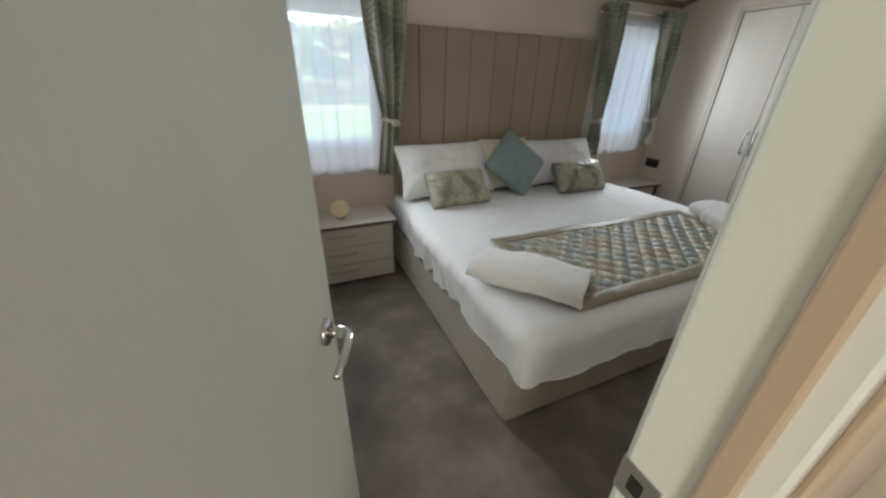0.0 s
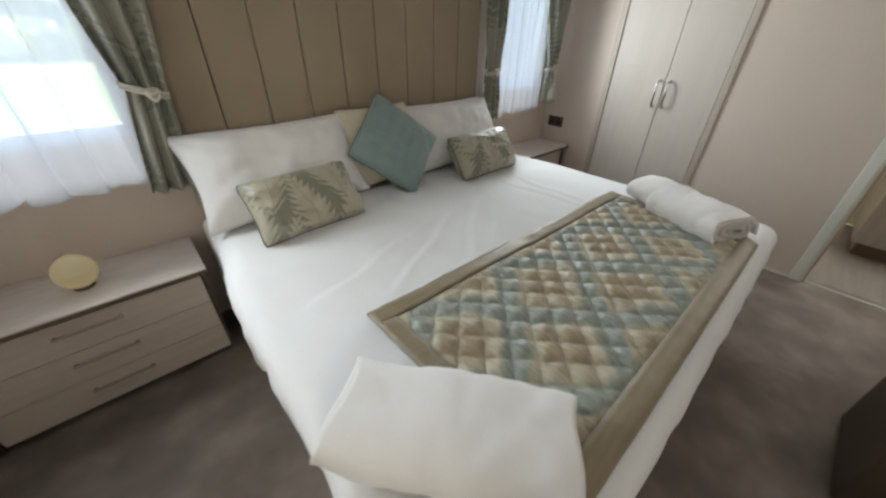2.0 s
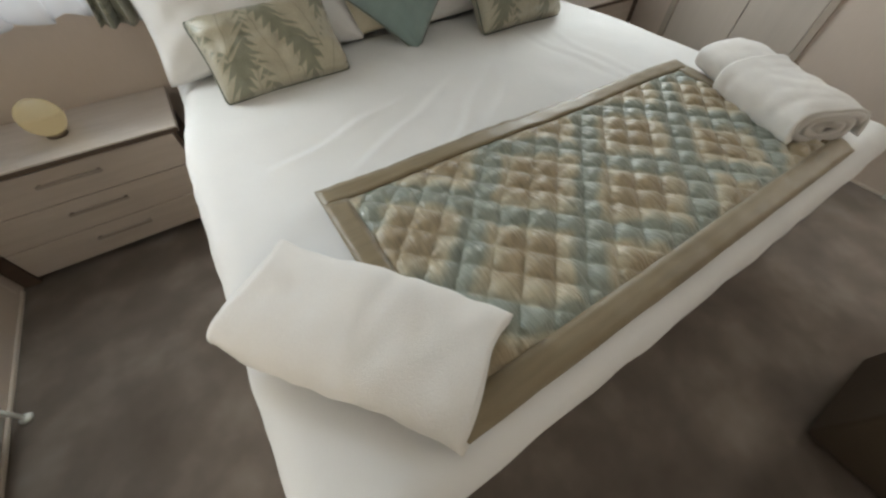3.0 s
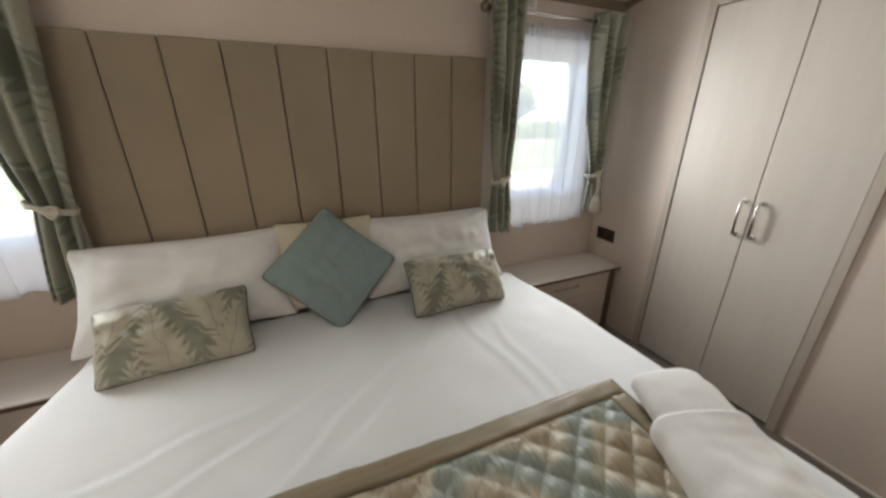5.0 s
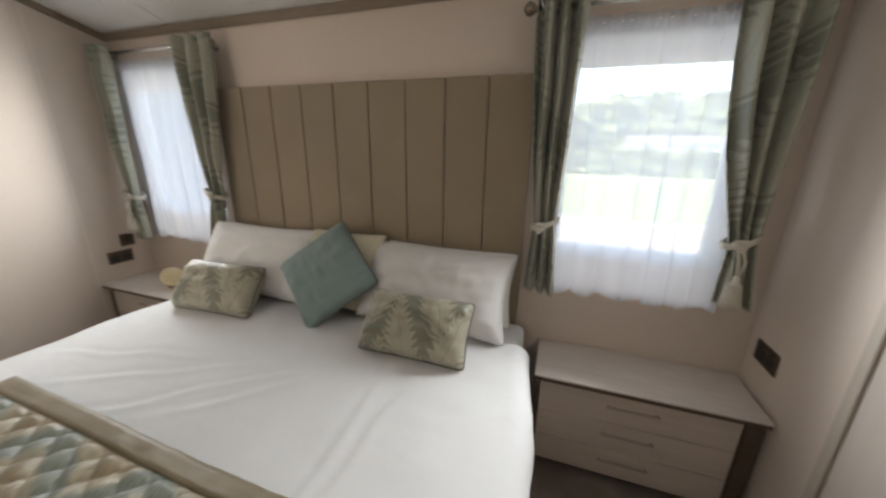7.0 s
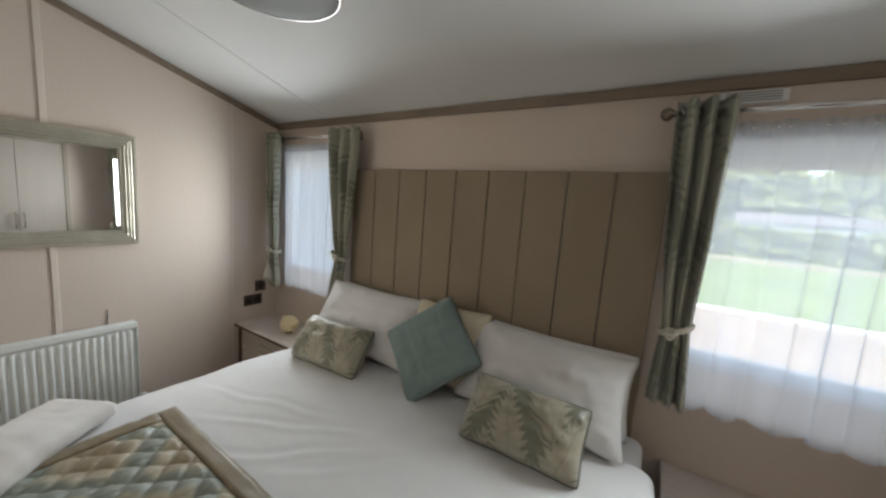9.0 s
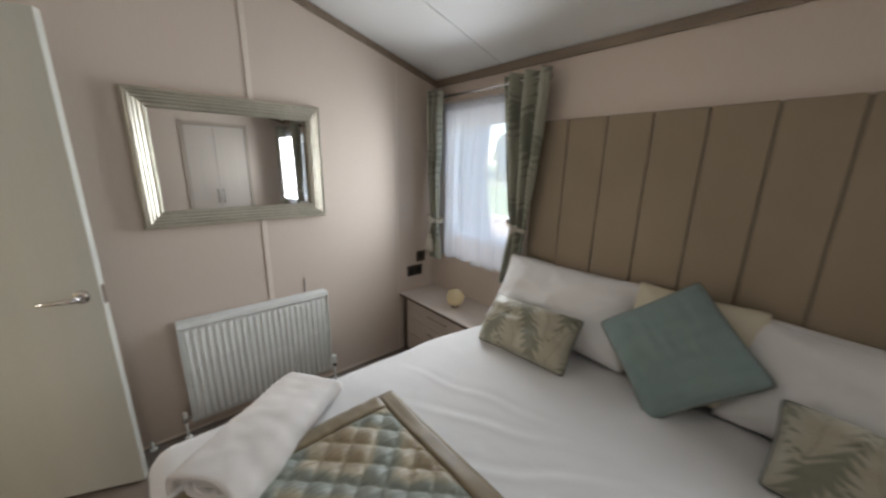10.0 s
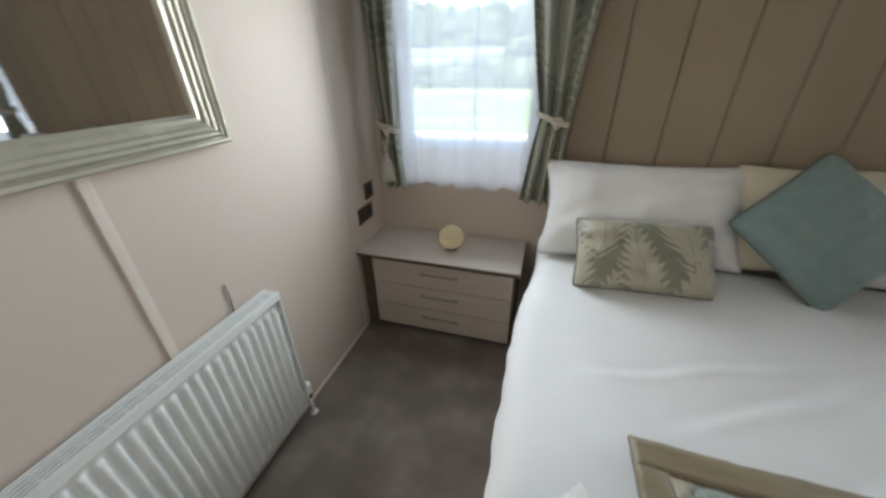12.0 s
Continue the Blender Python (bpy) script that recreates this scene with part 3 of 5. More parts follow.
def door_lining(name, axis, a0, a1, near, far, top, label):
    """Jambs, head, stops and architraves of a doorway in a wall that runs along axis."""
    root = thing(name, label, "door frame", kind="structure")

    def bx(alo, ahi, dlo, dhi, z0, z1, bev=0.004):
        return box((alo, dlo, z0), (ahi, dhi, z1), bev) if axis == "x" else box((dlo, alo, z0), (dhi, ahi, z1), bev)

    t = 0.022
    part("jamb", bx(a0 - 0.002, a0 + t, near - 0.008, far + 0.008, 0, top), PAINT, root)
    part("jamb", bx(a1 - t, a1 + 0.002, near - 0.008, far + 0.008, 0, top), PAINT, root)
    part("head", bx(a0 + t, a1 - t, near - 0.008, far + 0.008, top - t, top + 0.002), PAINT, root)
    mid = near + (far - near) * 0.38
    # stops are tan, and so is one hall-side architrave of the bedroom doorway
    part("stop", bx(a0 + t, a0 + t + 0.012, near + 0.012, mid, 0, top - t), TAN, root)
    part("stop", bx(a1 - t - 0.012, a1 - t, near + 0.012, mid, 0, top - t), TAN, root)
    for d0, d1 in ((near - 0.018, near - 0.009), (far + 0.009, far + 0.018)):
        part("architrave", bx(a0 - 0.045, a0 + 0.008, d0, d1, 0, top + 0.045), PAINT, root)
        part("architrave", bx(a1 - 0.008, a1 + 0.045, d0, d1, 0, top + 0.045), TAN if axis == "x" and d0 < near else PAINT, root)
        part("architrave", bx(a0 + 0.008, a1 - 0.008, d0, d1, top - 0.008, top + 0.045), PAINT, root)
    return root


frame_1 = door_lining("door_frame_bedroom", "x", *DOOR_X, S_WALL - 0.10, S_WALL, DOOR_TOP, "cream painted bedroom door frame with a steel strike plate")
bm = box((DOOR_X[1] - 0.0245, S_WALL - 0.040, 0.915), (DOOR_X[1] - 0.0215, S_WALL + 0.012, 0.975), 0.001)
plate = part("strike_plate", bm, CHROME, frame_1, "brushed steel strike plate")
part("latch_hole", box((DOOR_X[1] - 0.0255, S_WALL - 0.022, 0.932), (DOOR_X[1] - 0.0243, S_WALL - 0.004, 0.958)), BLACK, plate)
frame_2 = door_lining("door_frame_shower_room", "y", *BATH_Y, E_WALL, E_WALL + 0.08, BATH_TOP, "pale painted frame of the open shower room doorway")
plate = part("strike_plate", box((E_WALL + 0.010, BATH_Y[1] - 0.0255, 0.90), (E_WALL + 0.045, BATH_Y[1] - 0.0222, 0.96), 0.001), CHROME, frame_2, "dark steel strike plate")
structure("threshold", box((E_WALL + 0.005, BATH_Y[0] + 0.03, 0.0), (E_WALL + 0.030, BATH_Y[1] - 0.03, 0.006), 0.002), GRILLE, "metal carpet bar in the doorway", "trim")


def pushed(bm, m):
    bmesh.ops.transform(bm, matrix=m, verts=bm.verts)
    return bm


def bedroom_door():
    """The leaf stands open into the room; hinge edge at its origin, the leaf along +x."""
    w, t, h = 0.575, 0.036, 1.965
    root = tagged(new("door_1"), "pale cream flush bedroom door, half open, with steel levers", "door", kind="structure")
    root.matrix_world = pose(0.014, 0.510, 0.0, 0, 0, 68.0)
    part("leaf", box((0.0, -t / 2, 0.012), (w, t / 2, 0.012 + h), 0.003), DOORFACE, root)
    part("latch_face", box((w - 0.001, -0.012, 0.905), (w + 0.002, 0.012, 0.985), 0.001), CHROME, root, "steel latch plate on the door edge")
    for s in (-1, 1):
        y0 = s * t / 2
        rose = part("rose", pushed(lathe([(0.027, 0.0), (0.027, 0.007), (0.024, 0.010)], 28), Matrix.Translation((w - 0.062, y0, 0.945)) @ Matrix.Rotation(radians(-90 * s), 4, "X")), CHROME, root, "round polished steel rose", True)
        pts = [(w - 0.062, y0 + s * d, 0.945) for d in (0.008, 0.034)] + [(w - 0.064, y0 + s * 0.045, 0.945), (w - 0.074, y0 + s * 0.050, 0.945), (w - 0.10, y0 + s * 0.052, 0.944), (w - 0.145, y0 + s * 0.052, 0.941), (w - 0.172, y0 + s * 0.050, 0.939)]
        part("lever", tube(pts, [0.0125, 0.0125, 0.0120, 0.0105, 0.0085, 0.0080, 0.0065], 14), CHROME, rose, "polished steel door lever", True)
    for z in (0.22, 1.0, 1.75):
        part("hinge", box((-0.006, -t / 2 - 0.004, z), (0.004, t / 2 + 0.004, z + 0.075), 0.002), CHROME, root)
    return root


bedroom_door()


def window_unit(name, x0, x1):
    root = thing(name, "white plastic framed window with clear glass", "window", kind="structure")
    y0, y1, w = N_WALL + 0.03, N_WALL + 0.075, 0.045
    fr = part("window_frame", bmesh.new(), PVC, root)
    bm = bmesh.new()
    for lo, hi in (((x0, y0, SILL), (x0 + w, y1, HEAD)), ((x1 - w, y0, SILL), (x1, y1, HEAD)), ((x0 + w, y0, SILL), (x1 - w, y1, SILL + w)), ((x0 + w, y0, HEAD - w), (x1 - w, y1, HEAD))):
        add_box(bm, lo, hi, 0.006)
    bm.to_mesh(fr.data)
    bm.free()
    pane = part("pane", box((x0 + w - 0.004, y0 + 0.020, SILL + w - 0.004), (x1 - w + 0.004, y0 + 0.024, HEAD - w + 0.004)), GLASS, root, "clear window pane")
    pane.visible_shadow = False
    part("window_sill", box((x0 + 0.001, N_WALL + 0.004, SILL - 0.002), (x1 - 0.001, y0 - 0.001, SILL + 0.014), 0.003), PVC, root)
    bl = thing("roller_blind", "cream roller blind rolled almost fully up in the window", "blind")
    part("fabric", box((x0 + 0.02, N_WALL + 0.017, 1.755), (x1 - 0.02, N_WALL + 0.0185, HEAD - 0.022)), BLIND, bl)
    part("roll", tube([(x0 + 0.012, N_WALL + 0.016, HEAD - 0.018), (x1 - 0.012, N_WALL + 0.016, HEAD - 0.018)], 0.013, 16), BLIND, bl, "", True)
    part("bottom_bar", box((x0 + 0.018, N_WALL + 0.013, 1.745), (x1 - 0.018, N_WALL + 0.022, 1.757), 0.003), PVC, bl)
    return root


window_unit("window_1", *W_WINDOW)
window_unit("window_2", *E_WINDOW)

# ---- bed ----
BED_X, BED_FOOT, BED_TOP = (0.900, 2.80), 1.232, 0.605
bed = thing("bed", "large divan bed with a beige upholstered base, made up in white", "bed")
part("divan_base", box((BED_X[0], BED_FOOT, 0.012), (BED_X[1], 2.955, 0.33), 0.018, 3), DIVAN, bed, "beige woven fabric divan base")
part("mattress", box((BED_X[0] + 0.005, BED_FOOT + 0.01, 0.332), (BED_X[1] - 0.005, 2.95, 0.585), 0.04, 4), COTTON, bed, "white sheeted mattress", True)
for x in (BED_X[0] + 0.08, BED_X[1] - 0.08):
    for y in (BED_FOOT + 0.10, 2.86):
        part("glide", lathe([(0.022, 0.0), (0.022, 0.013)], 16), BLACK, bed).location = (x, y, 0)


def smooth_noise(x, y, z=0.0):
    return noise.noise(Vector((x, y, z)))


def duvet_sheet(u, v):
    """Cloth laid over the bed: flat on top, rounded over three edges and hanging."""
    x0, x1, y0, y1 = BED_X[0] + 0.030, BED_X[1] + 0.022, BED_FOOT - 0.045, 2.70
    drop, r = 0.335, 0.085
    a = x0 - drop + u * (x1 - x0 + 2 * drop)
    b = y0 - drop + v * (y1 - y0 + drop)
    tuck = 0.055 * max(0.0, min(1.0, (b - 2.25) / 0.4))
    x0, x1 = x0 + tuck, x1 - tuck
    ca, cb = min(max(a, x0), x1), max(b, y0)
    dx, dy = a - ca, b - cb
    d = math.hypot(dx, dy)
    n = Vector((dx / d, dy / d)) if d > 1e-6 else Vector((0, 0))
    d = max(abs(dx), abs(dy))
    both = min(abs(dx), abs(dy)) / drop
    left = dx < -1e-6 and 1.0 - both
    d *= 1 - 0.06 * both - (0.10 * abs(dx) / (abs(dx) + abs(dy)) if dx < 0 else 0)
    run = r * math.sin(min(d / r, 1.5708))
    fall = r * (1 - math.cos(min(d / r, 1.5708))) + max(d - r * 1.5708, 0)
    along = ca + cb
    hang = max(0.0, min(1.0, (d - 0.06) / 0.25))
    ripple = 0.005 * hang * math.sin(along * 30 + 5 * smooth_noise(ca * 3, cb * 3)) + 0.018 * hang * smooth_noise(along * 9, hang * 2, 4)
    wr = 0.010 * smooth_noise(a * 2.3, b * 2.3) + 0.004 * smooth_noise(a * 7, b * 7, 2)
    crease = 0.0
    for k, (px, py, ang, ln) in enumerate(((1.55, 2.05, 0.5, 0.35), (1.75, 2.0, 0.65, 0.4), (2.0, 2.12, 0.8, 0.35), (2.35, 2.2, 1.6, 0.45), (2.43, 2.0, 1.5, 0.3), (1.35, 2.1, 0.3, 0.3))):
        tx, ty = math.cos(ang), math.sin(ang)
        s, t = (a - px) * tx + (b - py) * ty, -(a - px) * ty + (b - py) * tx + 0.03 * smooth_noise(a * 4, b * 4, 9 + k)
        crease += 0.0038 * math.exp(-(t / 0.018) ** 2 - (s / ln) ** 4) - 0.003 * math.exp(-((t - 0.03) / 0.02) ** 2 - (s / ln) ** 4)
    if d < 0.02:
        wr += crease
    gather = hang * left * max(0.0, min(1.0, (cb - 1.32) / 0.12))
    ripple += gather * (0.007 * math.sin(cb * 47 + 9 * smooth_noise(cb * 5, 3)) + 0.026 * smooth_noise(cb * 13, 8, hang * 1.5))
    hem = 0.02 * smooth_noise(along * 4, 7) * hang + gather * (0.012 + 0.034 * smooth_noise(cb * 11, 12))
    side = (-0.034 + 0.035 * both) * hang
    return (ca + n.x * (run + ripple + side), cb + n.y * (run + ripple + side), BED_TOP - fall + wr * (1 - hang) + hem)


duvet = thing("duvet", "plain white cotton duvet with soft creases hanging over the bed", "duvet")
thicken(part("cover", grid_sheet(200, 230, duvet_sheet), COTTON, duvet, "", True), 0.018, -1)
rim = [duvet_sheet(0, 1 - k / 160) for k in range(160)] + [duvet_sheet(k / 160, 0) for k in range(161)] + [duvet_sheet(1, (k + 1) / 160) for k in range(160)]
rim = [p for i, p in enumerate(rim) if i == 0 or (Vector(p) - Vector(rim[i - 1])).length > 0.003]
part("hem", tube(rim, 0.0028, 6), COTTON, duvet, "stitched hem", True)


def cushion_mesh(w, h, t, puff=2.6, ear=0.05, wrinkle=0.006, seed=0.0, taper=0.42, n=40):
    """A stuffed cushion about its centre: w along x, h along y, t thick along z, with pointed corners and a seam."""
    bm = bmesh.new()
    sides = []
    for s in (1, -1):
        rows = []
        for i in range(n + 1):
            row = []
            for j in range(n + 1):
                u, v = 2 * i / n - 1, 2 * j / n - 1
                edge = (1 - abs(u) ** puff) * (1 - abs(v) ** puff)
                pin = 1 - ear * (1 - v * v) * abs(u) ** 3 * 1.4
                pin2 = 1 - ear * (1 - u * u) * abs(v) ** 3 * 1.4
                z = s * t / 2 * max(edge, 0) ** taper
                wv = wrinkle * smooth_noise(u * 3.5 + seed, v * 3.5, s + seed) * max(edge, 0.0) ** 0.3
                wv += wrinkle * 0.7 * smooth_noise(u * 9 + seed, v * 4, s + seed) * max(edge, 0.0) ** 0.3
                corner = math.hypot(1 - abs(u), 1 - abs(v))
                fan = math.atan2(1 - abs(v), 1 - abs(u))
                wv += wrinkle * 0.55 * math.sin(fan * 11 + 3 * smooth_noise(u * 2 + seed, v * 2, 7)) * math.exp(-(corner / 0.45) ** 2) * min(1.0, corner / 0.12) * max(edge, 0.0) ** 0.3
                if s == -1 and (i in (0, n) or j in (0, n)):
                    row.append(sides[0][i][j])
                else:
                    blunt = 1 - 0.035 * (abs(u) * abs(v)) ** 9
                    row.append(bm.verts.new((u * w / 2 * pin * blunt, v * h / 2 * pin2 * blunt, z + wv * (1 if edge > 0 else 0))))
            rows.append(row)
        sides.append(rows)
    for s, rows in enumerate(sides):
        for i in range(n):
            for j in range(n):
                q = [rows[i][j], rows[i + 1][j], rows[i + 1][j + 1], rows[i][j + 1]]
                bm.faces.new(q if s == 0 else q[::-1])
    return bm, [rows for rows in sides][0]


def cushion(name, label, mat, w, h, t, at, lean, turn=0.0, spin=0.0, piping=None, group="", ear=0.05, puff=2.6, wrinkle=0.006, seed=0.0, taper=0.42, category="cushion"):
    """Stood on its lower edge's middle at `at`, leaning back by `lean` degrees from lying flat, spun in its own plane."""
    root = thing(name, label, category, group=group)
    bm, rows = cushion_mesh(w, h, t, puff, ear, wrinkle, seed, taper)
    n = len(rows) - 1
    rim = [rows[i][0].co.copy() for i in range(n)] + [rows[n][j].co.copy() for j in range(n)] + [rows[i][n].co.copy() for i in range(n, 0, -1)] + [rows[0][j].co.copy() for j in range(n, 0, -1)]
    half = h / 2 if not spin else (w * abs(math.sin(radians(spin))) + h * abs(math.cos(radians(spin)))) / 2 * 0.93
    m = pose(*at, 0, 0, turn) @ pose(0, 0, 0, lean, 0, 0) @ pose(0, half, 0, 0, 0, spin)
    root.matrix_world = m
    part("cover", bm, mat, root, "", True)
    if piping:
        part("piping", tube(rim, 0.0036, 8, True), piping, root, "dark corded piping", True)
    return root


cushion("pillow", "plump white pillow standing against the headboard", PILLOWCASE, 0.72, 0.37, 0.16, (1.295, 2.795, 0.615), 68, 1, seed=1.3, group="white pillows", category="pillow")
cushion("pillow", "plump white pillow standing against the headboard", PILLOWCASE, 0.70, 0.36, 0.15, (2.390, 2.805, 0.615), 70, -1, seed=2.1, group="white pillows", category="pillow")
cushion("pillow", "white pillow leaning behind another pillow", PILLOWCASE, 0.79, 0.43, 0.22, (1.285, 2.660, 0.612), 57, 2, seed=4.4, group="white pillows", category="pillow", ear=0.075, puff=2.5, wrinkle=0.012, taper=0.58)
cushion("pillow", "white pillow leaning behind a patterned cushion", PILLOWCASE, 0.77, 0.41, 0.22, (2.355, 2.665, 0.612), 57, -2, seed=6.2, group="white pillows", category="pillow", ear=0.075, puff=2.5, wrinkle=0.012, taper=0.58)
cushion("scatter_cushion", "square cream satin cushion behind the teal one", CREAM_SATIN, 0.46, 0.42, 0.13, (1.84, 2.700, 0.615), 62, 0, seed=3.0, group="scatter cushions")
cushion("scatter_cushion", "square plain teal cushion standing on one corner", TEAL, 0.412, 0.412, 0.13, (1.842, 2.522, 0.592), 56, 1, spin=44, seed=5.0, group="scatter cushions", piping=PIPING, ear=0.03, puff=3.0, wrinkle=0.009)
cushion("scatter_cushion", "small oblong sage satin cushion with pale palm leaves", PALM, 0.470, 0.265, 0.185, (1.277, 2.455, 0.606), 52, 4, seed=7.7, group="scatter cushions", piping=PIPING, ear=0.035, puff=3.4, wrinkle=0.012)
cushion("scatter_cushion", "small oblong sage satin cushion with pale palm leaves", PALM, 0.470, 0.265, 0.185, (2.378, 2.445, 0.606), 52, 0, seed=9.1, group="scatter cushions", piping=PIPING, ear=0.035, puff=3.4, wrinkle=0.012)


def bed_runner():
    root = thing("bed_runner", "quilted satin bed runner in teal and gold with a taupe border", "bed runner")
    x0, x1, y0, y1, bw = 0.0, 1.455, 0.0, 0.665, 0.062

    def askew(a, b):
        u, v = a / x1, b / y1
        return (1.136 + 1.434 * u + v * (0.002 + 0.036 * u), 1.166 - 0.004 * u + v * (0.680 - 0.036 * u))

    base = BED_TOP + 0.016

    def lay(c, d):
        a, b = askew(c, d)
        z = base + 0.010 * smooth_noise(a * 2.3, b * 2.3) + 0.004 * smooth_noise(a * 7, b * 7, 2)
        over = max(0.0, (BED_FOOT - 0.020) - b)
        return z - over * over * 5.5

    def quilted(u, v):
        k = bw - 0.012
        a, b = x0 + k + u * (x1 - x0 - 2 * k), y0 + k + v * (y1 - y0 - 2 * k)
        inside = max(0.0, min(1.0, (min(a - x0, x1 - a, b - y0, y1 - b) - bw + 0.002) / 0.022))
        c = 0.068
        p, q = (a + b) / c / 1.41421, (a - b) / c / 1.41421
        puff = (abs(math.sin(math.pi * p)) * abs(math.sin(math.pi * q))) ** 0.55
        pucker = 0.0045 * smooth_noise(a * 70, b * 8, 5) * (1.25 - puff)
        return (*askew(a, b), lay(a, b) + 0.002 + inside * (0.016 * puff + pucker + 0.002 * smooth_noise(a * 20, b * 20, 3)))

    part("quilted_panel", grid_sheet(330, 132, quilted), QUILT, root, "diamond quilted satin panel", True)
    bm = bmesh.new()
    for (a0, a1, b0, b1) in ((x0, x1, y0, y0 + bw), (x0, x1, y1 - bw, y1), (x0, x0 + bw, y0 + bw, y1 - bw), (x1 - bw, x1, y0 + bw, y1 - bw)):
        nu, nv = max(int((a1 - a0) / 0.02), 4), max(int((b1 - b0) / 0.02), 4)
        vs = [[bm.verts.new((*askew(a0 + (a1 - a0) * i / nu, b0 + (b1 - b0) * j / nv),
              lay(a0 + (a1 - a0) * i / nu, b0 + (b1 - b0) * j / nv) + 0.004 + 0.005 * smooth_noise((a0 + (a1 - a0) * i / nu) * 22, (b0 + (b1 - b0) * j / nv) * 30))) for j in range(nv + 1)] for i in range(nu + 1)]
        for i in range(nu):
            for j in range(nv):
                bm.faces.new((vs[i][j], vs[i + 1][j], vs[i + 1][j + 1], vs[i][j + 1]))
    bmesh.ops.remove_doubles(bm, verts=bm.verts, dist=0.001)
    thicken(part("border", bm, RUNNER_BORDER, root, "taupe satin border", True), 0.009, 0)
    return root


bed_runner()


def rolled_towel(at, turn, length, width, height, label, seed, flap=(0.30, 1.03)):
    """A thick loose roll with its axis along x, and the towel's free end lapped over part of it."""
    root = thing("towel", label, "towel", at, turn, "folded towels on the bed")

    def boxy(ang, rad):
        c, q = math.cos(ang), math.sin(ang)
        return (width / 2 * rad * math.copysign(abs(c) ** 0.78, c), height / 2 * rad * math.copysign(abs(q) ** 0.78, q))

    def shape(f, y, z, a):
        x = (f - 0.5) * length
        slump = 1 - 0.16 * (2 * f - 1) ** 4 + 0.08 * smooth_noise(f * 4 + seed, 0.5)
        z = height / 2 + max(z, -height / 2 * 0.97) * slump
        z += 0.014 * smooth_noise(x * 5 + seed, y * 6, a * 0.6) * max(0.0, min(1.0, z / 0.03)) + 0.004 * smooth_noise(x * 22 + seed, y * 18, a) * min(1.0, z / 0.03)
        return (x + 0.018 * smooth_noise(y * 8, z * 8, seed) * (2 * f - 1), y + 0.016 * smooth_noise(x * 4 + seed, 1.0) + 0.004 * smooth_noise(x * 20, z * 20, seed), z + 0.010)

    turns, n, nl = 2.7, 150, 40
    bm = grid_sheet(nl, n, lambda f, a: shape(f, *boxy(-1.25 + a * turns * 6.28318, 0.20 + 0.80 * a), a))
    thicken(part("roll", bm, TOWEL, root, "", True), 0.019, 0)

    def lap(u, v):
        f = flap[0] + (flap[1] - flap[0]) * u + 0.05 * math.sin(v * 3.14) * (1 - u) * (1 + 0.5 * smooth_noise(v * 3, seed))
        ang = -0.55 + v * 4.1
        y, z = boxy(ang, 1.10 + 0.05 * u + 0.030 * smooth_noise(f * 14 + seed, v * 1.5, 3) + 0.02 * math.exp(-(v / 0.1) ** 2))
        return shape(f, y, z, 1.0)

    thicken(part("lapped_end", grid_sheet(44, 60, lap), TOWEL, root, "towel's free end lapped over the roll", True), 0.017, 0)
    return root


rolled_towel((1.075, 1.425, 0.602), -54, 0.47, 0.200, 0.088, "thick white bath towel loosely rolled on the bed corner", 2.0, (-0.03, 1.03))
rolled_towel((2.60, 1.475, 0.602), 66, 0.50, 0.215, 0.110, "thick white bath towel loosely rolled beside the runner", 8.0, (-0.03, 0.66))

# ---- headboard ----
headboard = thing("headboard", "tall taupe upholstered headboard of nine vertical panels", "headboard")
HB0, HB1, PANELS = 0.937, 2.748, 9
part("backing", box((HB0 + 0.004, 2.985, 0.02), (HB1 - 0.004, 2.999, 1.725)), UNIT_DARK, headboard)
step = (HB1 - HB0) / PANELS
for k in range(PANELS):
    part("panel", box((HB0 + k * step + 0.0022, 2.958, 0.30), (HB0 + (k + 1) * step - 0.0022, 2.986, 1.729), 0.006, 3), HEADBOARD, headboard)


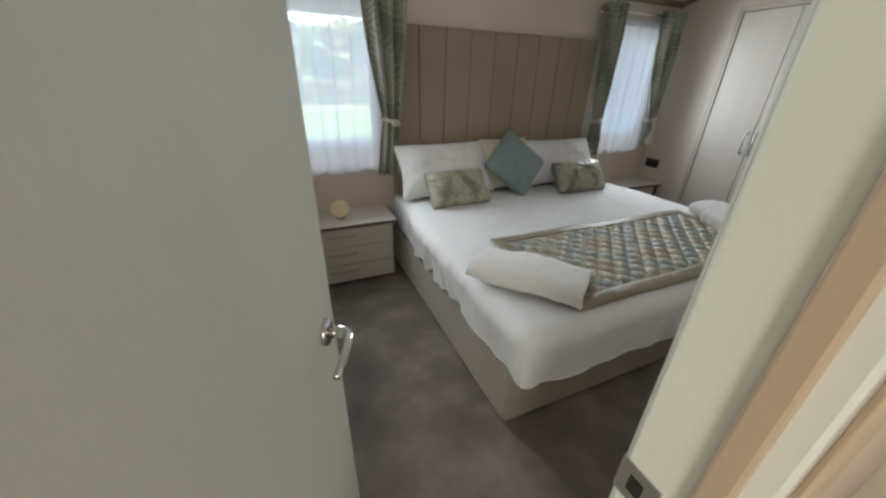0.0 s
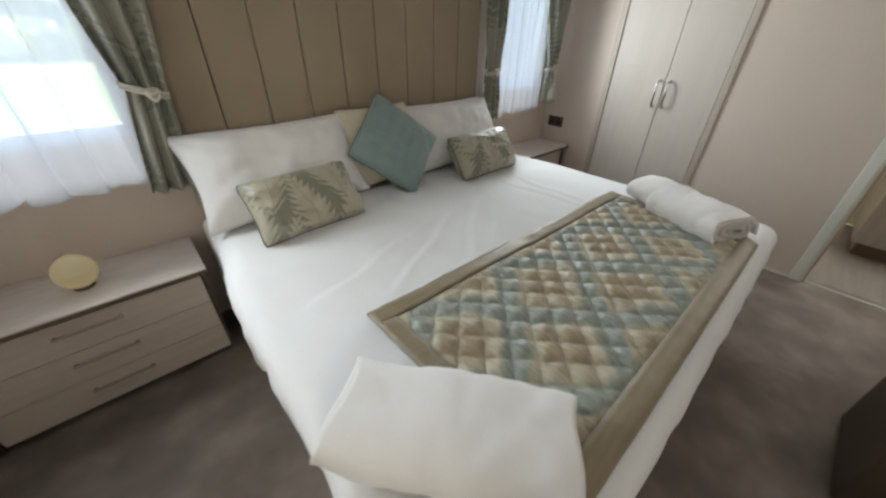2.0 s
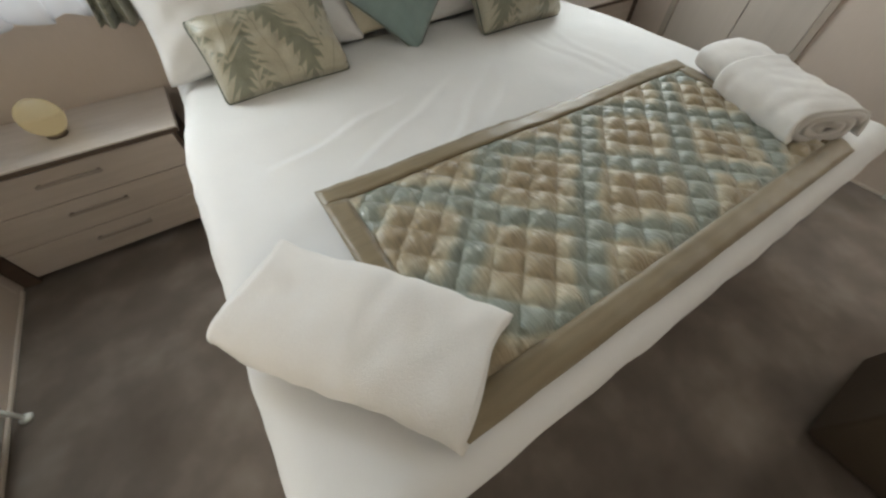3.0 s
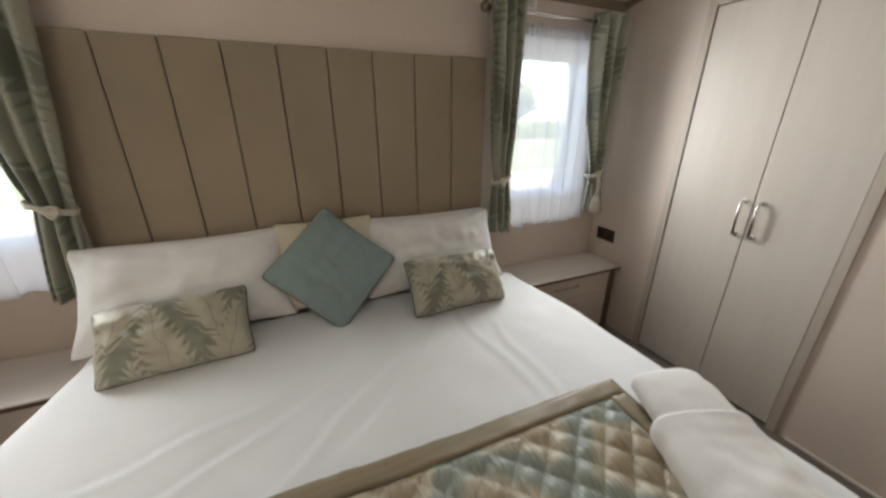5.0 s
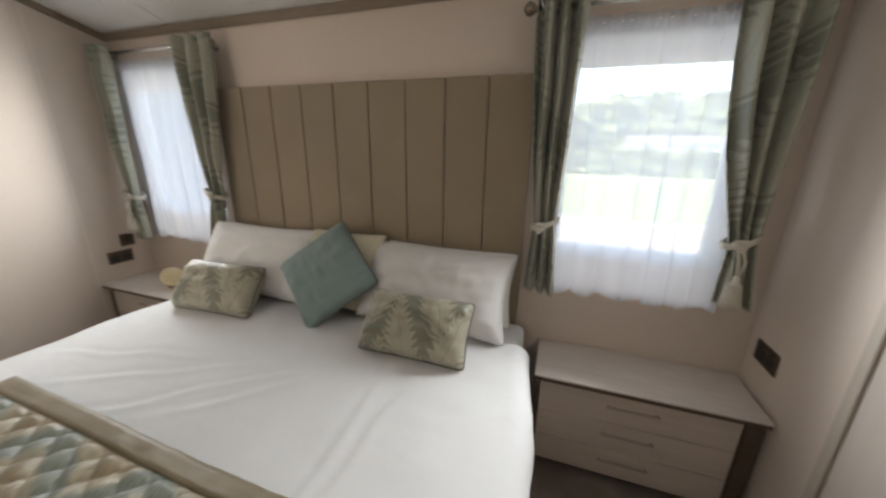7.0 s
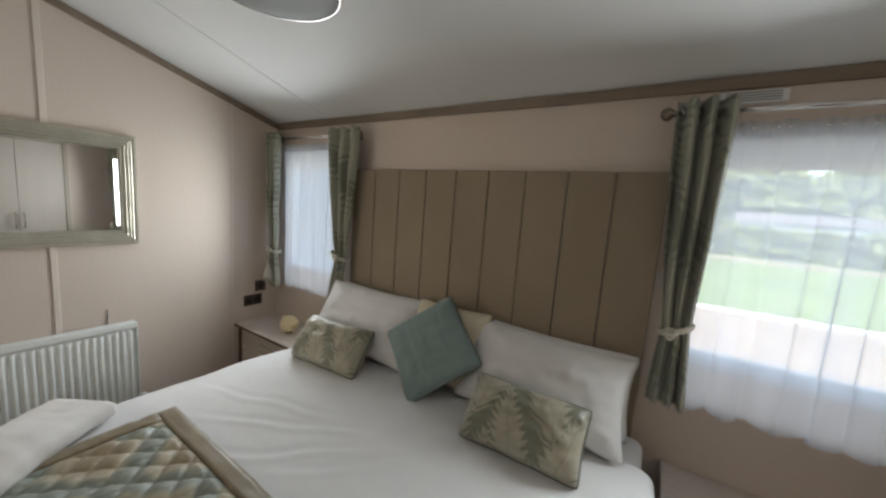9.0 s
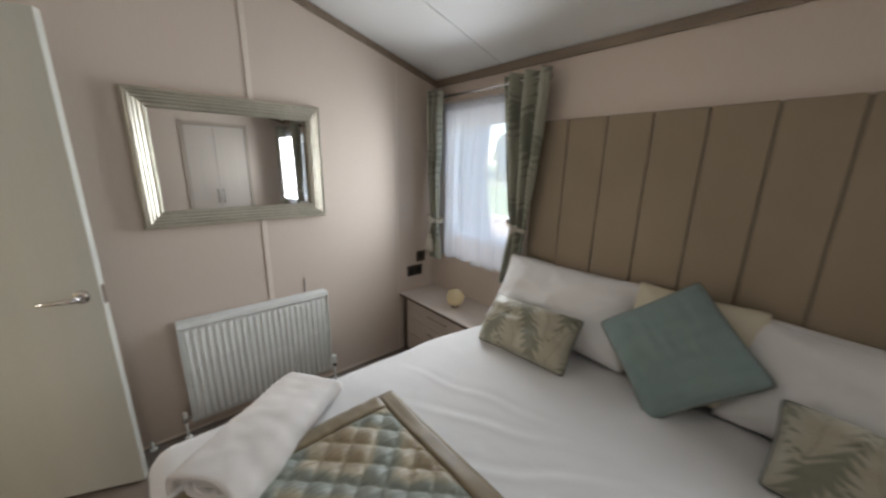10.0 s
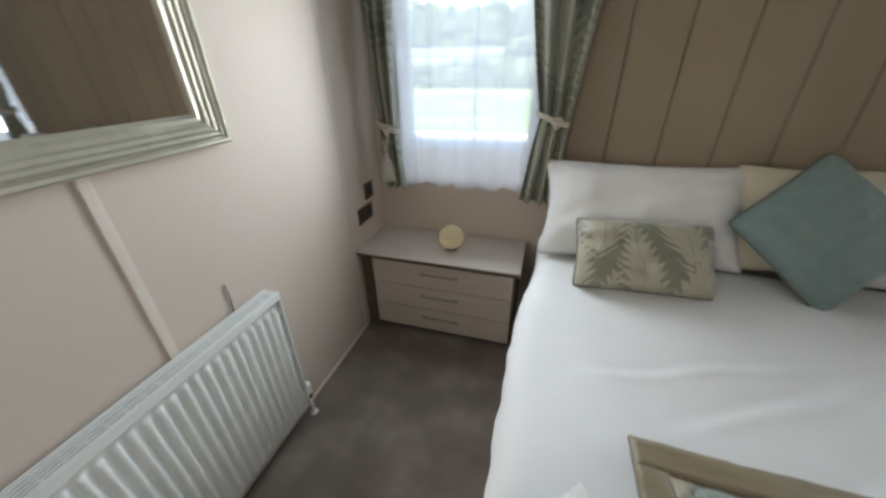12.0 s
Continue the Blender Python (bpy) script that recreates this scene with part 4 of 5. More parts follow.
# ---- bedside units ----
def bedside_unit(x0, x1, front, wall_left, label):
    root = thing("bedside_unit", label, "bedside table", group="bedside units")
    y0, top = front + 0.018, 0.492
    bx0, bx1 = (x0 + 0.075, x1 - 0.03) if wall_left else (x0 + 0.03, x1 - 0.075)
    part("top", box((x0, front, top - 0.026), (x1, 2.998, top), 0.003), UNIT_TOP, root, "pale wood-effect top with a thin dark edge")
    part("edge_band", box((x0 + 0.002, front - 0.0015, top - 0.024), (x1 - 0.002, front - 0.0002, top - 0.008)), UNIT_DARK, root)
    part("carcass", box((bx0 - 0.012, y0 + 0.018, 0.05), (bx1 + 0.012, 2.996, top - 0.027)), UNIT_DARK, root, "dark stained carcass")
    part("plinth", box((bx0 + 0.01, y0 + 0.07, 0.0), (bx1 - 0.01, 2.95, 0.05)), UNIT_DARK, root)
    part("end_panel", box(((x0 + 0.004) if wall_left else (bx1 + 0.014), y0 + 0.012, 0.0), ((bx0 - 0.014) if wall_left else (x1 - 0.004), y0 + 0.03, top - 0.027), 0.002), UNIT_DARK, root, "dark brown infill panel")
    h = (top - 0.035 - 0.040) / 3
    for k in range(3):
        z = 0.040 + k * h
        dr = part("drawer_front", box((bx0, y0, z + 0.0015), (bx1, y0 + 0.018, z + h - 0.0015), 0.002), UNIT, root, "grey-beige wood-effect drawer front")
        mid = (bx0 + bx1) / 2
        zz = z + h * 0.62
        bm = box((mid - 0.10, y0 - 0.015, zz - 0.006), (mid + 0.10, y0 - 0.009, zz + 0.006), 0.003)
        for s in (-1, 1):
            add_box(bm, (mid + s * 0.09 - 0.005, y0 - 0.010, zz - 0.005), (mid + s * 0.09 + 0.005, y0 + 0.002, zz + 0.005), 0.001)
        part("pull", bm, PULL, dr, "slim taupe bar pull")
    return root


bedside_unit(0.004, 0.845, 2.648, True, "wood-effect three-drawer bedside unit with a globe lamp on it")
bedside_unit(2.868, 3.706, 2.686, False, "wood-effect three-drawer bedside unit with a bare top")

globe = thing("globe_lamp", "small amber glass globe lamp on a dark base", "lamp", (0.475, 2.805, 0.492))
part("base", lathe([(0.030, 0.0), (0.033, 0.004), (0.031, 0.012), (0.026, 0.015)], 28), BRONZE, globe, "dark metal base ring", True)
gl = []
for k in range(17):
    a = -1.12 + (1.5708 + 1.12) * k / 16
    gl.append((0.064 * math.cos(a), 0.070 + 0.064 * math.sin(a)))
part("globe", lathe(gl, 32), AMBER, globe, "pale amber glass globe", True)


# ---- curtains ----
def curtain_mesh(x0, x1, tie_x, tie_w, bot_x, bot_w, z_top, z_tie, z_bot, folds, seed, y_mid=2.893):
    def at(u, v):
        z = z_top + (z_bot - z_top) * v
        vt = (z_top - z_tie) / (z_top - z_bot)
        cx, w0 = (x0 + x1) / 2, (x1 - x0)
        if v < vt:
            k = v / vt
            e = k ** 2.4
            c, w = cx + (tie_x - cx) * e, w0 + (tie_w - w0) * k ** 1.5
            amp = 0.046 * (1 - 0.55 * k ** 3)
        else:
            k = (v - vt) / (1 - vt)
            e = k ** 0.8
            c, w = tie_x + (bot_x - tie_x) * e, tie_w + (bot_w - tie_w) * e
            amp = 0.021 + 0.016 * e
        ph = 2 * math.pi * folds * u
        s = u + 0.035 * math.sin(ph * 1.0 + 1.3) / folds + 0.02 * smooth_noise(u * 4, v * 3, seed)
        w_ph = ph + 0.9 * smooth_noise(v * 2, u * 2, seed)
        y = y_mid + amp * (0.82 * math.sin(w_ph) + 0.18 * math.sin(2 * w_ph + 0.7)) + 0.012 * smooth_noise(u * 8, v * 5, seed) + 0.006 * smooth_noise(u * 17, v * 9, seed + 3)
        if v > vt:
            z += 0.012 * smooth_noise(u * 5, 1.0, seed) * (v - vt) / (1 - vt)
        return (c + (s - 0.5) * w, y, z)
    return grid_sheet(folds * 24, 80, at)


def tie_back(parent_x, z, w, tassel, seed, side):
    """Rope round the gathered curtain, knotted in front towards the window, with a hanging bell tassel."""
    root = thing("tie_back", "twisted cream rope tie-back" + (" with a bell tassel" if tassel else ""), "tie-back")
    ring = [6.28318 * k / 28 for k in range(28)]
    for lift, r in ((0.0, 0.0), (0.012, 0.003)):
        pts = [(parent_x + (w / 2 + 0.008 + r) * math.cos(a), 2.897 + (0.046 + r) * math.sin(a), z + lift + 0.022 * math.cos(a) * -side) for a in ring]
        part("rope", tube(pts, 0.0065, 8, True), ROPE, root, "twisted cream rope", True)
    kx, ky = parent_x + side * 0.018, 2.842
    knot = tube([(kx + 0.016 * math.cos(a) + 0.006 * math.sin(2 * a), ky + 0.006 * math.sin(a), z - 0.004 + 0.018 * math.sin(a)) for a in ring], 0.0075, 8, True)
    add_tube(knot, [(kx - 0.024, ky - 0.004, z + 0.006), (kx, ky - 0.008, z - 0.004), (kx + 0.024, ky - 0.004, z + 0.008)], 0.008, 8)
    part("knot", knot, ROPE, root, "looped rope knot", True)
    if tassel:
        bx = kx - side * 0.014
        for d in (-0.006, 0.007):
            part("cord", tube([(kx + d, ky - 0.004, z - 0.015), (bx + 1.6 * d, ky - 0.004, z - 0.06), (bx + 0.5 * d, ky - 0.002, z - 0.115)], 0.0055, 8), ROPE, root, "", True)
        head = part("tassel", pushed(lathe([(0.008, 0.0), (0.013, -0.010), (0.011, -0.022), (0.018, -0.034), (0.026, -0.065), (0.031, -0.105), (0.033, -0.130), (0.026, -0.134)][::-1], 22), Matrix.Translation((bx, ky, z - 0.112))), ROPE, root, "cream bell tassel", True)
        for k in range(22):
            a = 6.28318 * k / 22
            part("fringe", tube([(bx + 0.020 * math.cos(a), ky + 0.020 * math.sin(a), z - 0.150), (bx + 0.0325 * math.cos(a), ky + 0.0325 * math.sin(a), z - 0.225), (bx + 0.034 * math.cos(a), ky + 0.034 * math.sin(a), z - 0.249)], 0.0032, 5), ROPE, head, "", True)
    return root


def curtain(label, args, seed, rings):
    root = thing("curtain", label, "curtain", group="window curtains")
    thicken(part("fabric", curtain_mesh(*args, seed=seed), CURTAIN, root, "", True), 0.004, 0)
    x0, x1 = args[0], args[1]
    for k in range(rings):
        x = x0 + (x1 - x0) * (k + 0.5) / rings
        pts = [(x + 0.006 * math.sin(a * 2), 2.915 + 0.021 * math.cos(a), 1.944 + 0.021 * math.sin(a)) for a in [6.28318 * i / 18 for i in range(18)]]
        part("eyelet", tube(pts, 0.0045, 8, True), CHROME, root, "chrome eyelet ring", True)
    return root


def curtain_pole(x0, x1, label, ball_left, ball_right):
    root = thing("curtain_pole", label, "curtain pole")
    part("rod", tube([(x0, 2.915, 1.944), (x1, 2.915, 1.944)], 0.0095, 16), CHROME, root, "", True)
    for x, big, s in ((x0, ball_left, -1), (x1, ball_right, 1)):
        if big:
            prof = [(0.011, 0.0), (0.013, 0.006), (0.010, 0.010), (0.020, 0.018), (0.0265, 0.032), (0.020, 0.048), (0.006, 0.056)]
        else:
            prof = [(0.012, 0.0), (0.016, 0.004), (0.016, 0.016), (0.010, 0.020)]
        part("finial", pushed(lathe(prof, 20), Matrix.Translation((x, 2.915, 1.944)) @ Matrix.Rotation(radians(90 * s), 4, "Y")), FINIAL, root, "polished metal finial", True)
    for x in (x0 + 0.03, x1 - 0.03):
        bm = tube([(x, 2.915, 1.944), (x, 2.999, 1.944)], 0.006, 10)
        add_tube(bm, [(x, 2.994, 1.944), (x, 2.9995, 1.944)], 0.022, 18)
        part("bracket", bm, CHROME, root, "", True)
    return root


curtain_pole(0.040, 0.985, "chrome curtain pole with a ball finial above the window", False, True)
curtain_pole(2.735, 3.650, "chrome curtain pole with a ball finial above the window", True, False)
SAGE = "sage green satin eyelet curtain with a leaf weave, tied back"
curtain(SAGE, (0.040, 0.200, 0.130, 0.085, 0.150, 0.115, 1.985, 1.085, 0.775, 3), 1.0, 3)
curtain(SAGE, (0.735, 1.045, 0.905, 0.120, 0.868, 0.160, 1.985, 1.130, 0.755, 3), 5.0, 4)
curtain(SAGE, (2.730, 2.915, 2.838, 0.090, 2.838, 0.135, 1.985, 1.105, 0.795, 3), 9.0, 4)
curtain(SAGE, (3.385, 3.625, 3.555, 0.090, 3.570, 0.120, 1.985, 1.100, 0.845, 3), 13.0, 4)
tie_back(0.130, 1.075, 0.085, True, 1, 1)
tie_back(0.900, 1.125, 0.110, False, 2, 1)
tie_back(2.838, 1.105, 0.088, False, 3, -1)
tie_back(3.550, 1.100, 0.088, True, 4, -1)


def net_curtain(x0, x1, seed):
    """Sheer cloth in soft shallow folds, ruffled over its wire, with an uneven scalloped hem."""
    def at(u, v):
        x = x0 + (x1 - x0) * u
        ph = 2 * math.pi * 7 * u + 2.4 * smooth_noise(u * 3, v * 0.8, seed)
        hem = 0.030 * (0.5 - abs(math.sin(math.pi * 5.5 * u + seed + 0.8 * smooth_noise(u * 3, 5.0, seed)))) + 0.014 * smooth_noise(u * 7, 2, seed)
        z = 1.895 - (1.895 - 0.785 - hem) * v
        deep = 0.010 * (0.45 + 0.55 * v)
        pleat = 0.017 + 0.016 * smooth_noise(u * 4, v * 0.5, seed + 4)
        return (x + pleat * math.cos(ph) * math.sin(math.pi * u) ** 0.3, 2.966 + deep * math.sin(ph) + 0.004 * smooth_noise(u * 9, v * 4, seed), z)
    root = thing("net_curtain", "sheer white net curtain with a scalloped hem", "net curtain", group="net curtains")
    part("net", grid_sheet(260, 50, at), SHEER, root, "", True)
    part("hem_band", grid_sheet(150, 2, lambda u, v: tuple(Vector(at(u, 0.986 + 0.014 * v)) + Vector((0, -0.0015, 0)))), SHEER, root, "stitched hem", True)
    part("rod", tube([(x0 - 0.01, 2.966, 1.890), (x1 + 0.01, 2.966, 1.890)], 0.004, 8), PVC, root, "", True)
    part("heading", grid_sheet(180, 6, lambda u, v: (x0 + (x1 - x0) * u, 2.957 + (0.006 + 0.003 * v) * math.sin(u * 140 + 2 * smooth_noise(u * 6, 0, seed)), 1.912 + 0.008 * smooth_noise(u * 14, 0, seed) - 0.055 * v)), SHEER, root, "gathered net heading", True)
    return root


net_curtain(0.110, 0.865, 2.0)
net_curtain(2.835, 3.560, 6.0)

vent = thing("wall_vent", "small white slotted air vent above the window", "vent")
part("plate", box((2.865, 2.988, 1.985), (3.060, 2.9995, 2.030), 0.004), PVC, vent)
for k in range(4):
    part("slat", box((2.880, 2.9845, 1.992 + k * 0.009), (3.040, 2.9878, 1.996 + k * 0.009)), GRILLE, vent)

# ---- wardrobe ----
ward = thing("wardrobe", "fitted double wardrobe with pale grained doors and bow handles", "wardrobe")
wx = E_WALL
part("body", box((wx + 0.022, WARD_Y[0] + 0.004, 0.0), (wx + 0.55, WARD_Y[1] - 0.004, WARD_TOP - 0.003)), UNIT_DARK, ward, "dark cabinet inside")
for lo, hi in (((wx - 0.012, WARD_Y[0] - 0.004, 0.0), (wx + 0.020, WARD_Y[0] + 0.034, WARD_TOP + 0.002)), ((wx - 0.012, WARD_Y[1] - 0.034, 0.0), (wx + 0.020, WARD_Y[1] + 0.004, WARD_TOP + 0.002)),
               ((wx - 0.012, WARD_Y[0] + 0.034, WARD_TOP - 0.036), (wx + 0.020, WARD_Y[1] - 0.034, WARD_TOP + 0.002))):
    part("frame_trim", box(lo, hi, 0.003), WARD_TRIM, ward, "taupe frame trim")
mid = 2.072
for y0, y1, s in ((WARD_Y[0] + 0.038, mid - 0.0022, -1), (mid + 0.0022, WARD_Y[1] - 0.038, 1)):
    door = part("door", box((wx - 0.004, y0, 0.018), (wx + 0.014, y1, WARD_TOP - 0.041), 0.002), WARDROBE, ward, "pale grained wardrobe door")
    y = mid + s * 0.034
    bm = tube([(wx - 0.006, y, 0.898), (wx - 0.030, y, 0.900), (wx - 0.036, y, 0.908), (wx - 0.036, y, 1.054), (wx - 0.030, y, 1.062), (wx - 0.006, y, 1.064)], 0.0065, 10)
    for z in (0.898, 1.064):
        add_box(bm, (wx - 0.010, y - 0.010, z - 0.010), (wx - 0.004, y + 0.010, z + 0.010), 0.002)
    part("handle", bm, CHROME, door, "brushed steel bow handle", True)


# ---- mirror on the west wall ----
def mirror_frame(parent, y0, y1, z0, z1):
    profile = [(0.0, 0.002), (0.0, 0.026), (0.006, 0.034), (0.014, 0.034), (0.018, 0.028), (0.026, 0.031), (0.033, 0.026), (0.040, 0.028), (0.048, 0.022), (0.055, 0.024), (0.064, 0.017), (0.074, 0.018), (0.082, 0.010), (0.084, 0.003)]
    corners = [(y0, z0, 1, 1), (y1, z0, -1, 1), (y1, z1, -1, -1), (y0, z1, 1, -1)]
    for k in range(4):
        a, b = corners[k], corners[(k + 1) % 4]
        bm = bmesh.new()
        ra = [bm.verts.new((d, a[0] + a[2] * o, a[1] + a[3] * o)) for o, d in profile]
        rb = [bm.verts.new((d, b[0] + b[2] * o, b[1] + b[3] * o)) for o, d in profile]
        for i in range(len(profile) - 1):
            bm.faces.new((ra[i], ra[i + 1], rb[i + 1], rb[i]))
        bm.faces.new((ra[0], rb[0], rb[-1], ra[-1]))
        bmesh.ops.recalc_face_normals(bm, faces=bm.faces)
        part("frame_rail", bm, SILVER, parent, "stepped champagne silver moulding")


wall_mirror = thing("wall_mirror", "rectangular wall mirror in a stepped champagne silver frame", "mirror")
mirror_frame(wall_mirror, 1.207, 2.080, 1.159, 1.795)
part("glass", box((0.004, 1.282, 1.234), (0.0075, 2.005, 1.720)), MIRROR, wall_mirror, "clear mirror glass")

# ---- radiator ----
radiator = thing("radiator", "white ribbed panel radiator on the wall", "radiator")
R0, R1, RZ0, RZ1 = 1.250, 2.038, 0.084, 0.674


def radiator_panel(xf):
    """Pressed panel: flat rim, then upright ribs with sloping flanks."""
    n = 23
    pitch = (R1 - R0 - 0.036) / n
    cols = [(R0 + 0.004, 0.0)]
    for k in range(n):
        y = R0 + 0.018 + k * pitch
        cols += [(y + f * pitch, h) for f, h in ((0.04, 0.0), (0.22, 0.15), (0.34, 0.85), (0.42, 1.0), (0.62, 1.0), (0.70, 0.85), (0.82, 0.15))]
    cols += [(R0 + 0.018 + n * pitch, 0.0), (R1 - 0.004, 0.0)]
    rows = [(0.0, 0.0), (0.035, 0.0), (0.05, 0.6), (0.065, 1.0), (0.5, 1.0), (0.935, 1.0), (0.95, 0.6), (0.965, 0.0), (1.0, 0.0)]
    bm = bmesh.new()
    vs = [[bm.verts.new((xf - 0.013 + 0.013 * h * f, y, RZ0 + 0.004 + v * (RZ1 - RZ0 - 0.034))) for v, f in rows] for y, h in cols]
    for i in range(len(cols) - 1):
        for j in range(len(rows) - 1):
            bm.faces.new((vs[i][j], vs[i + 1][j], vs[i + 1][j + 1], vs[i][j + 1]))
    return bm


front = thicken(part("front_panel", radiator_panel(0.075), RADIATOR, radiator, "white enamel panel with vertical ribs", True), 0.002, 0)
part("back_panel", box((0.022, R0 + 0.004, RZ0 + 0.004), (0.028, R1 - 0.004, RZ1 - 0.03), 0.002), RADIATOR, radiator)
for y in (R0, R1 - 0.004):
    part("side_cover", box((0.018, y, RZ0 + 0.004), (0.076, y + 0.004, RZ1 - 0.004), 0.001), RADIATOR, radiator)
bm = box((0.016, R0 - 0.001, RZ1 - 0.030), (0.020, R1 + 0.001, RZ1), 0.001)
add_box(bm, (0.073, R0 - 0.001, RZ1 - 0.030), (0.078, R1 + 0.001, RZ1), 0.0015)
part("top_rail", bm, RADIATOR, radiator)
# the shade between the bars is a black sheet set below them
part("grille_shade_sheet", box((0.020, R0 + 0.004, RZ1 - 0.016), (0.073, R1 - 0.004, RZ1 - 0.014)), BLACK, radiator, "black sheet put in for the shaded inside below the grille")
for k in range(5):
    part("grille_bar", box((0.0235 + k * 0.0100, R0 + 0.004, RZ1 - 0.006), (0.0283 + k * 0.0100, R1 - 0.004, RZ1 - 0.002), 0.001), RADIATOR, radiator)
for k in range(21):
    y = R0 + 0.010 + k * (R1 - R0 - 0.024) / 20
    part("grille_tie", box((0.020, y, RZ1 - 0.010), (0.073, y + 0.004, RZ1 - 0.0065)), RADIATOR, radiator)
for y, s in ((R0 - 0.030, -1), (R1 + 0.026, 1)):
    valve = part("valve", tube([(0.048, y, 0.115), (0.048, y - s * 0.028, 0.115)], 0.009, 12), CHROME, radiator, "", True)
    part("valve_head", pushed(lathe([(0.012, 0.0), (0.016, 0.004), (0.016, 0.05), (0.013, 0.058)] if s > 0 else [(0.010, 0.0), (0.012, 0.004), (0.011, 0.03), (0.008, 0.034)], 18), Matrix.Translation((0.048, y, 0.125))), RADIATOR, valve, "white valve cap", True)
    part("valve_collar", pushed(lathe([(0.011, 0.0), (0.013, 0.003), (0.011, 0.02)], 16), Matrix.Translation((0.048, y, 0.100))), BLACK if s > 0 else CHROME, valve, "", True)
    part("pipe", tube([(0.048, y, 0.110), (0.048, y, 0.001)], 0.007, 10), RADIATOR, radiator, "white pipe tail", True)
    part("pipe_collar", pushed(lathe([(0.019, 0.0), (0.017, 0.006), (0.009, 0.012)], 18), Matrix.Translation((0.048, y, 0.001))), RADIATOR, radiator, "white floor collar", True)
stub = thing("pipe_stub", "short white capped pipe stub by the wall", "pipe")
part("pipe", tube([(0.030, 1.070, 0.0), (0.030, 1.070, 0.045)], 0.007, 10), RADIATOR, stub, "", True)
part("pipe_collar", pushed(lathe([(0.018, 0.0), (0.016, 0.006), (0.009, 0.011)], 18), Matrix.Translation((0.030, 1.070, 0.0))), RADIATOR, stub, "", True)
lead = thing("cable", "short dark cable rising from behind the radiator", "cable")
part("lead", tube([(0.010, 1.915, 0.560), (0.006, 1.916, 0.66), (0.005, 1.922, 0.71), (0.004, 1.920, 0.765)], 0.0022, 8), BLACK, lead, "", True)


# ---- sockets ----
def socket(name, wall_x, face, y0, y1, z0, z1, double, label):
    root = thing(name, label, "socket" if double else "switch")
    a, b = sorted((wall_x, wall_x + face * 0.007))
    plate = part("plate", box((a, y0, z0), (b, y1, z1), 0.002), BRONZE, root, "dark bronze metal plate")
    f = wall_x + face * 0.007
    if double:
        w = y1 - y0
        for c in (y0 + w * 0.27, y0 + w * 0.73):
            lo, hi = sorted((f - face * 0.001, f + face * 0.0015))
            part("insert", box((lo, c - 0.026, z0 + 0.012), (hi, c + 0.026, z1 - 0.030), 0.001), BLACK, root, "black plug insert")
            part("rocker", box((lo, c - 0.008, z1 - 0.026), (hi + (0.002 if face > 0 else 0) - (0 if face > 0 else 0.0), c + 0.008, z1 - 0.010), 0.001), BLACK, root, "black switch rocker")
    else:
        lo, hi = sorted((f - face * 0.001, f + face * 0.003))
        part("rocker", box((lo, (y0 + y1) / 2 - 0.012, z0 + 0.022), (hi, (y0 + y1) / 2 + 0.012, z1 - 0.022), 0.001), BLACK, root, "black switch rocker")
    return root


socket("wall_socket", 0.0, 1, 2.722, 2.868, 0.606, 0.692, True, "dark bronze double socket above the bedside unit")
socket("light_switch", 0.0, 1, 2.812, 2.898, 0.716, 0.802, False, "dark bronze light switch above a socket")
socket("wall_socket", E_WALL, -1, 2.790, 2.936, 0.622, 0.708, True, "dark bronze double socket above the bedside unit")

# ---- ceiling light ----
LX, LY = 1.66, 1.93
lamp = thing("ceiling_light", "round grey fabric drum light under the sloping ceiling", "ceiling light", (LX, LY, 2.14))
part("shade", lathe([(0.0, 0.006), (0.150, 0.006), (0.190, 0.0), (0.196, 0.004), (0.196, 0.125), (0.190, 0.13), (0.0, 0.13)], 40), SHADE, lamp, "grey fabric drum shade", True)
part("rim", tube([(0.196 * math.cos(a), 0.196 * math.sin(a), 0.004) for a in [6.28318 * i / 48 for i in range(48)]], 0.006, 8, True), CHROME, lamp, "polished rim", True)
part("stem", tube([(0, 0, 0.12), (0, 0, ceiling_at(LY) - 2.14 + 0.004)], 0.03, 20), CHROME, lamp, "", True)

# ---- pouffe in the recess ----
pouffe = thing("pouffe", "low square pouffe with dark brown sides and beige top", "pouffe")
part("side", box((2.145, 0.200, 0.015), (2.590, 0.648, 0.335), 0.015, 3), POUFFE_SIDE, pouffe, "dark brown side")
part("seat_pad", box((2.140, 0.195, 0.336), (2.595, 0.653, 0.385), 0.02, 4), POUFFE_TOP, pouffe, "padded beige top", True)
for x in (2.19, 2.545):
    for y in (0.245, 0.60):
        part("foot", lathe([(0.015, 0.0), (0.018, 0.016)], 14), BLACK, pouffe).location = (x, y, 0)

# ---- shower room fittings ----
van = thing("vanity_unit", "taupe vanity unit with a cream top in the shower room", "vanity unit")
part("body", box((4.42, -0.245, 0.10), (5.09, 0.74, 0.80), 0.003), VANITY, van, "taupe panel")
part("plinth", box((4.46, -0.24, 0.0), (5.09, 0.70, 0.10)), UNIT_DARK, van, "dark brown plinth")
part("top", box((4.40, -0.248, 0.80), (5.095, 0.76, 0.835), 0.006), PAINT, van, "cream worktop")

# ---- outside ----
structure("ground", box((-900, -900, -0.95), (900, 900, -0.70)), GRASS, "mown green lawn reaching the horizon")


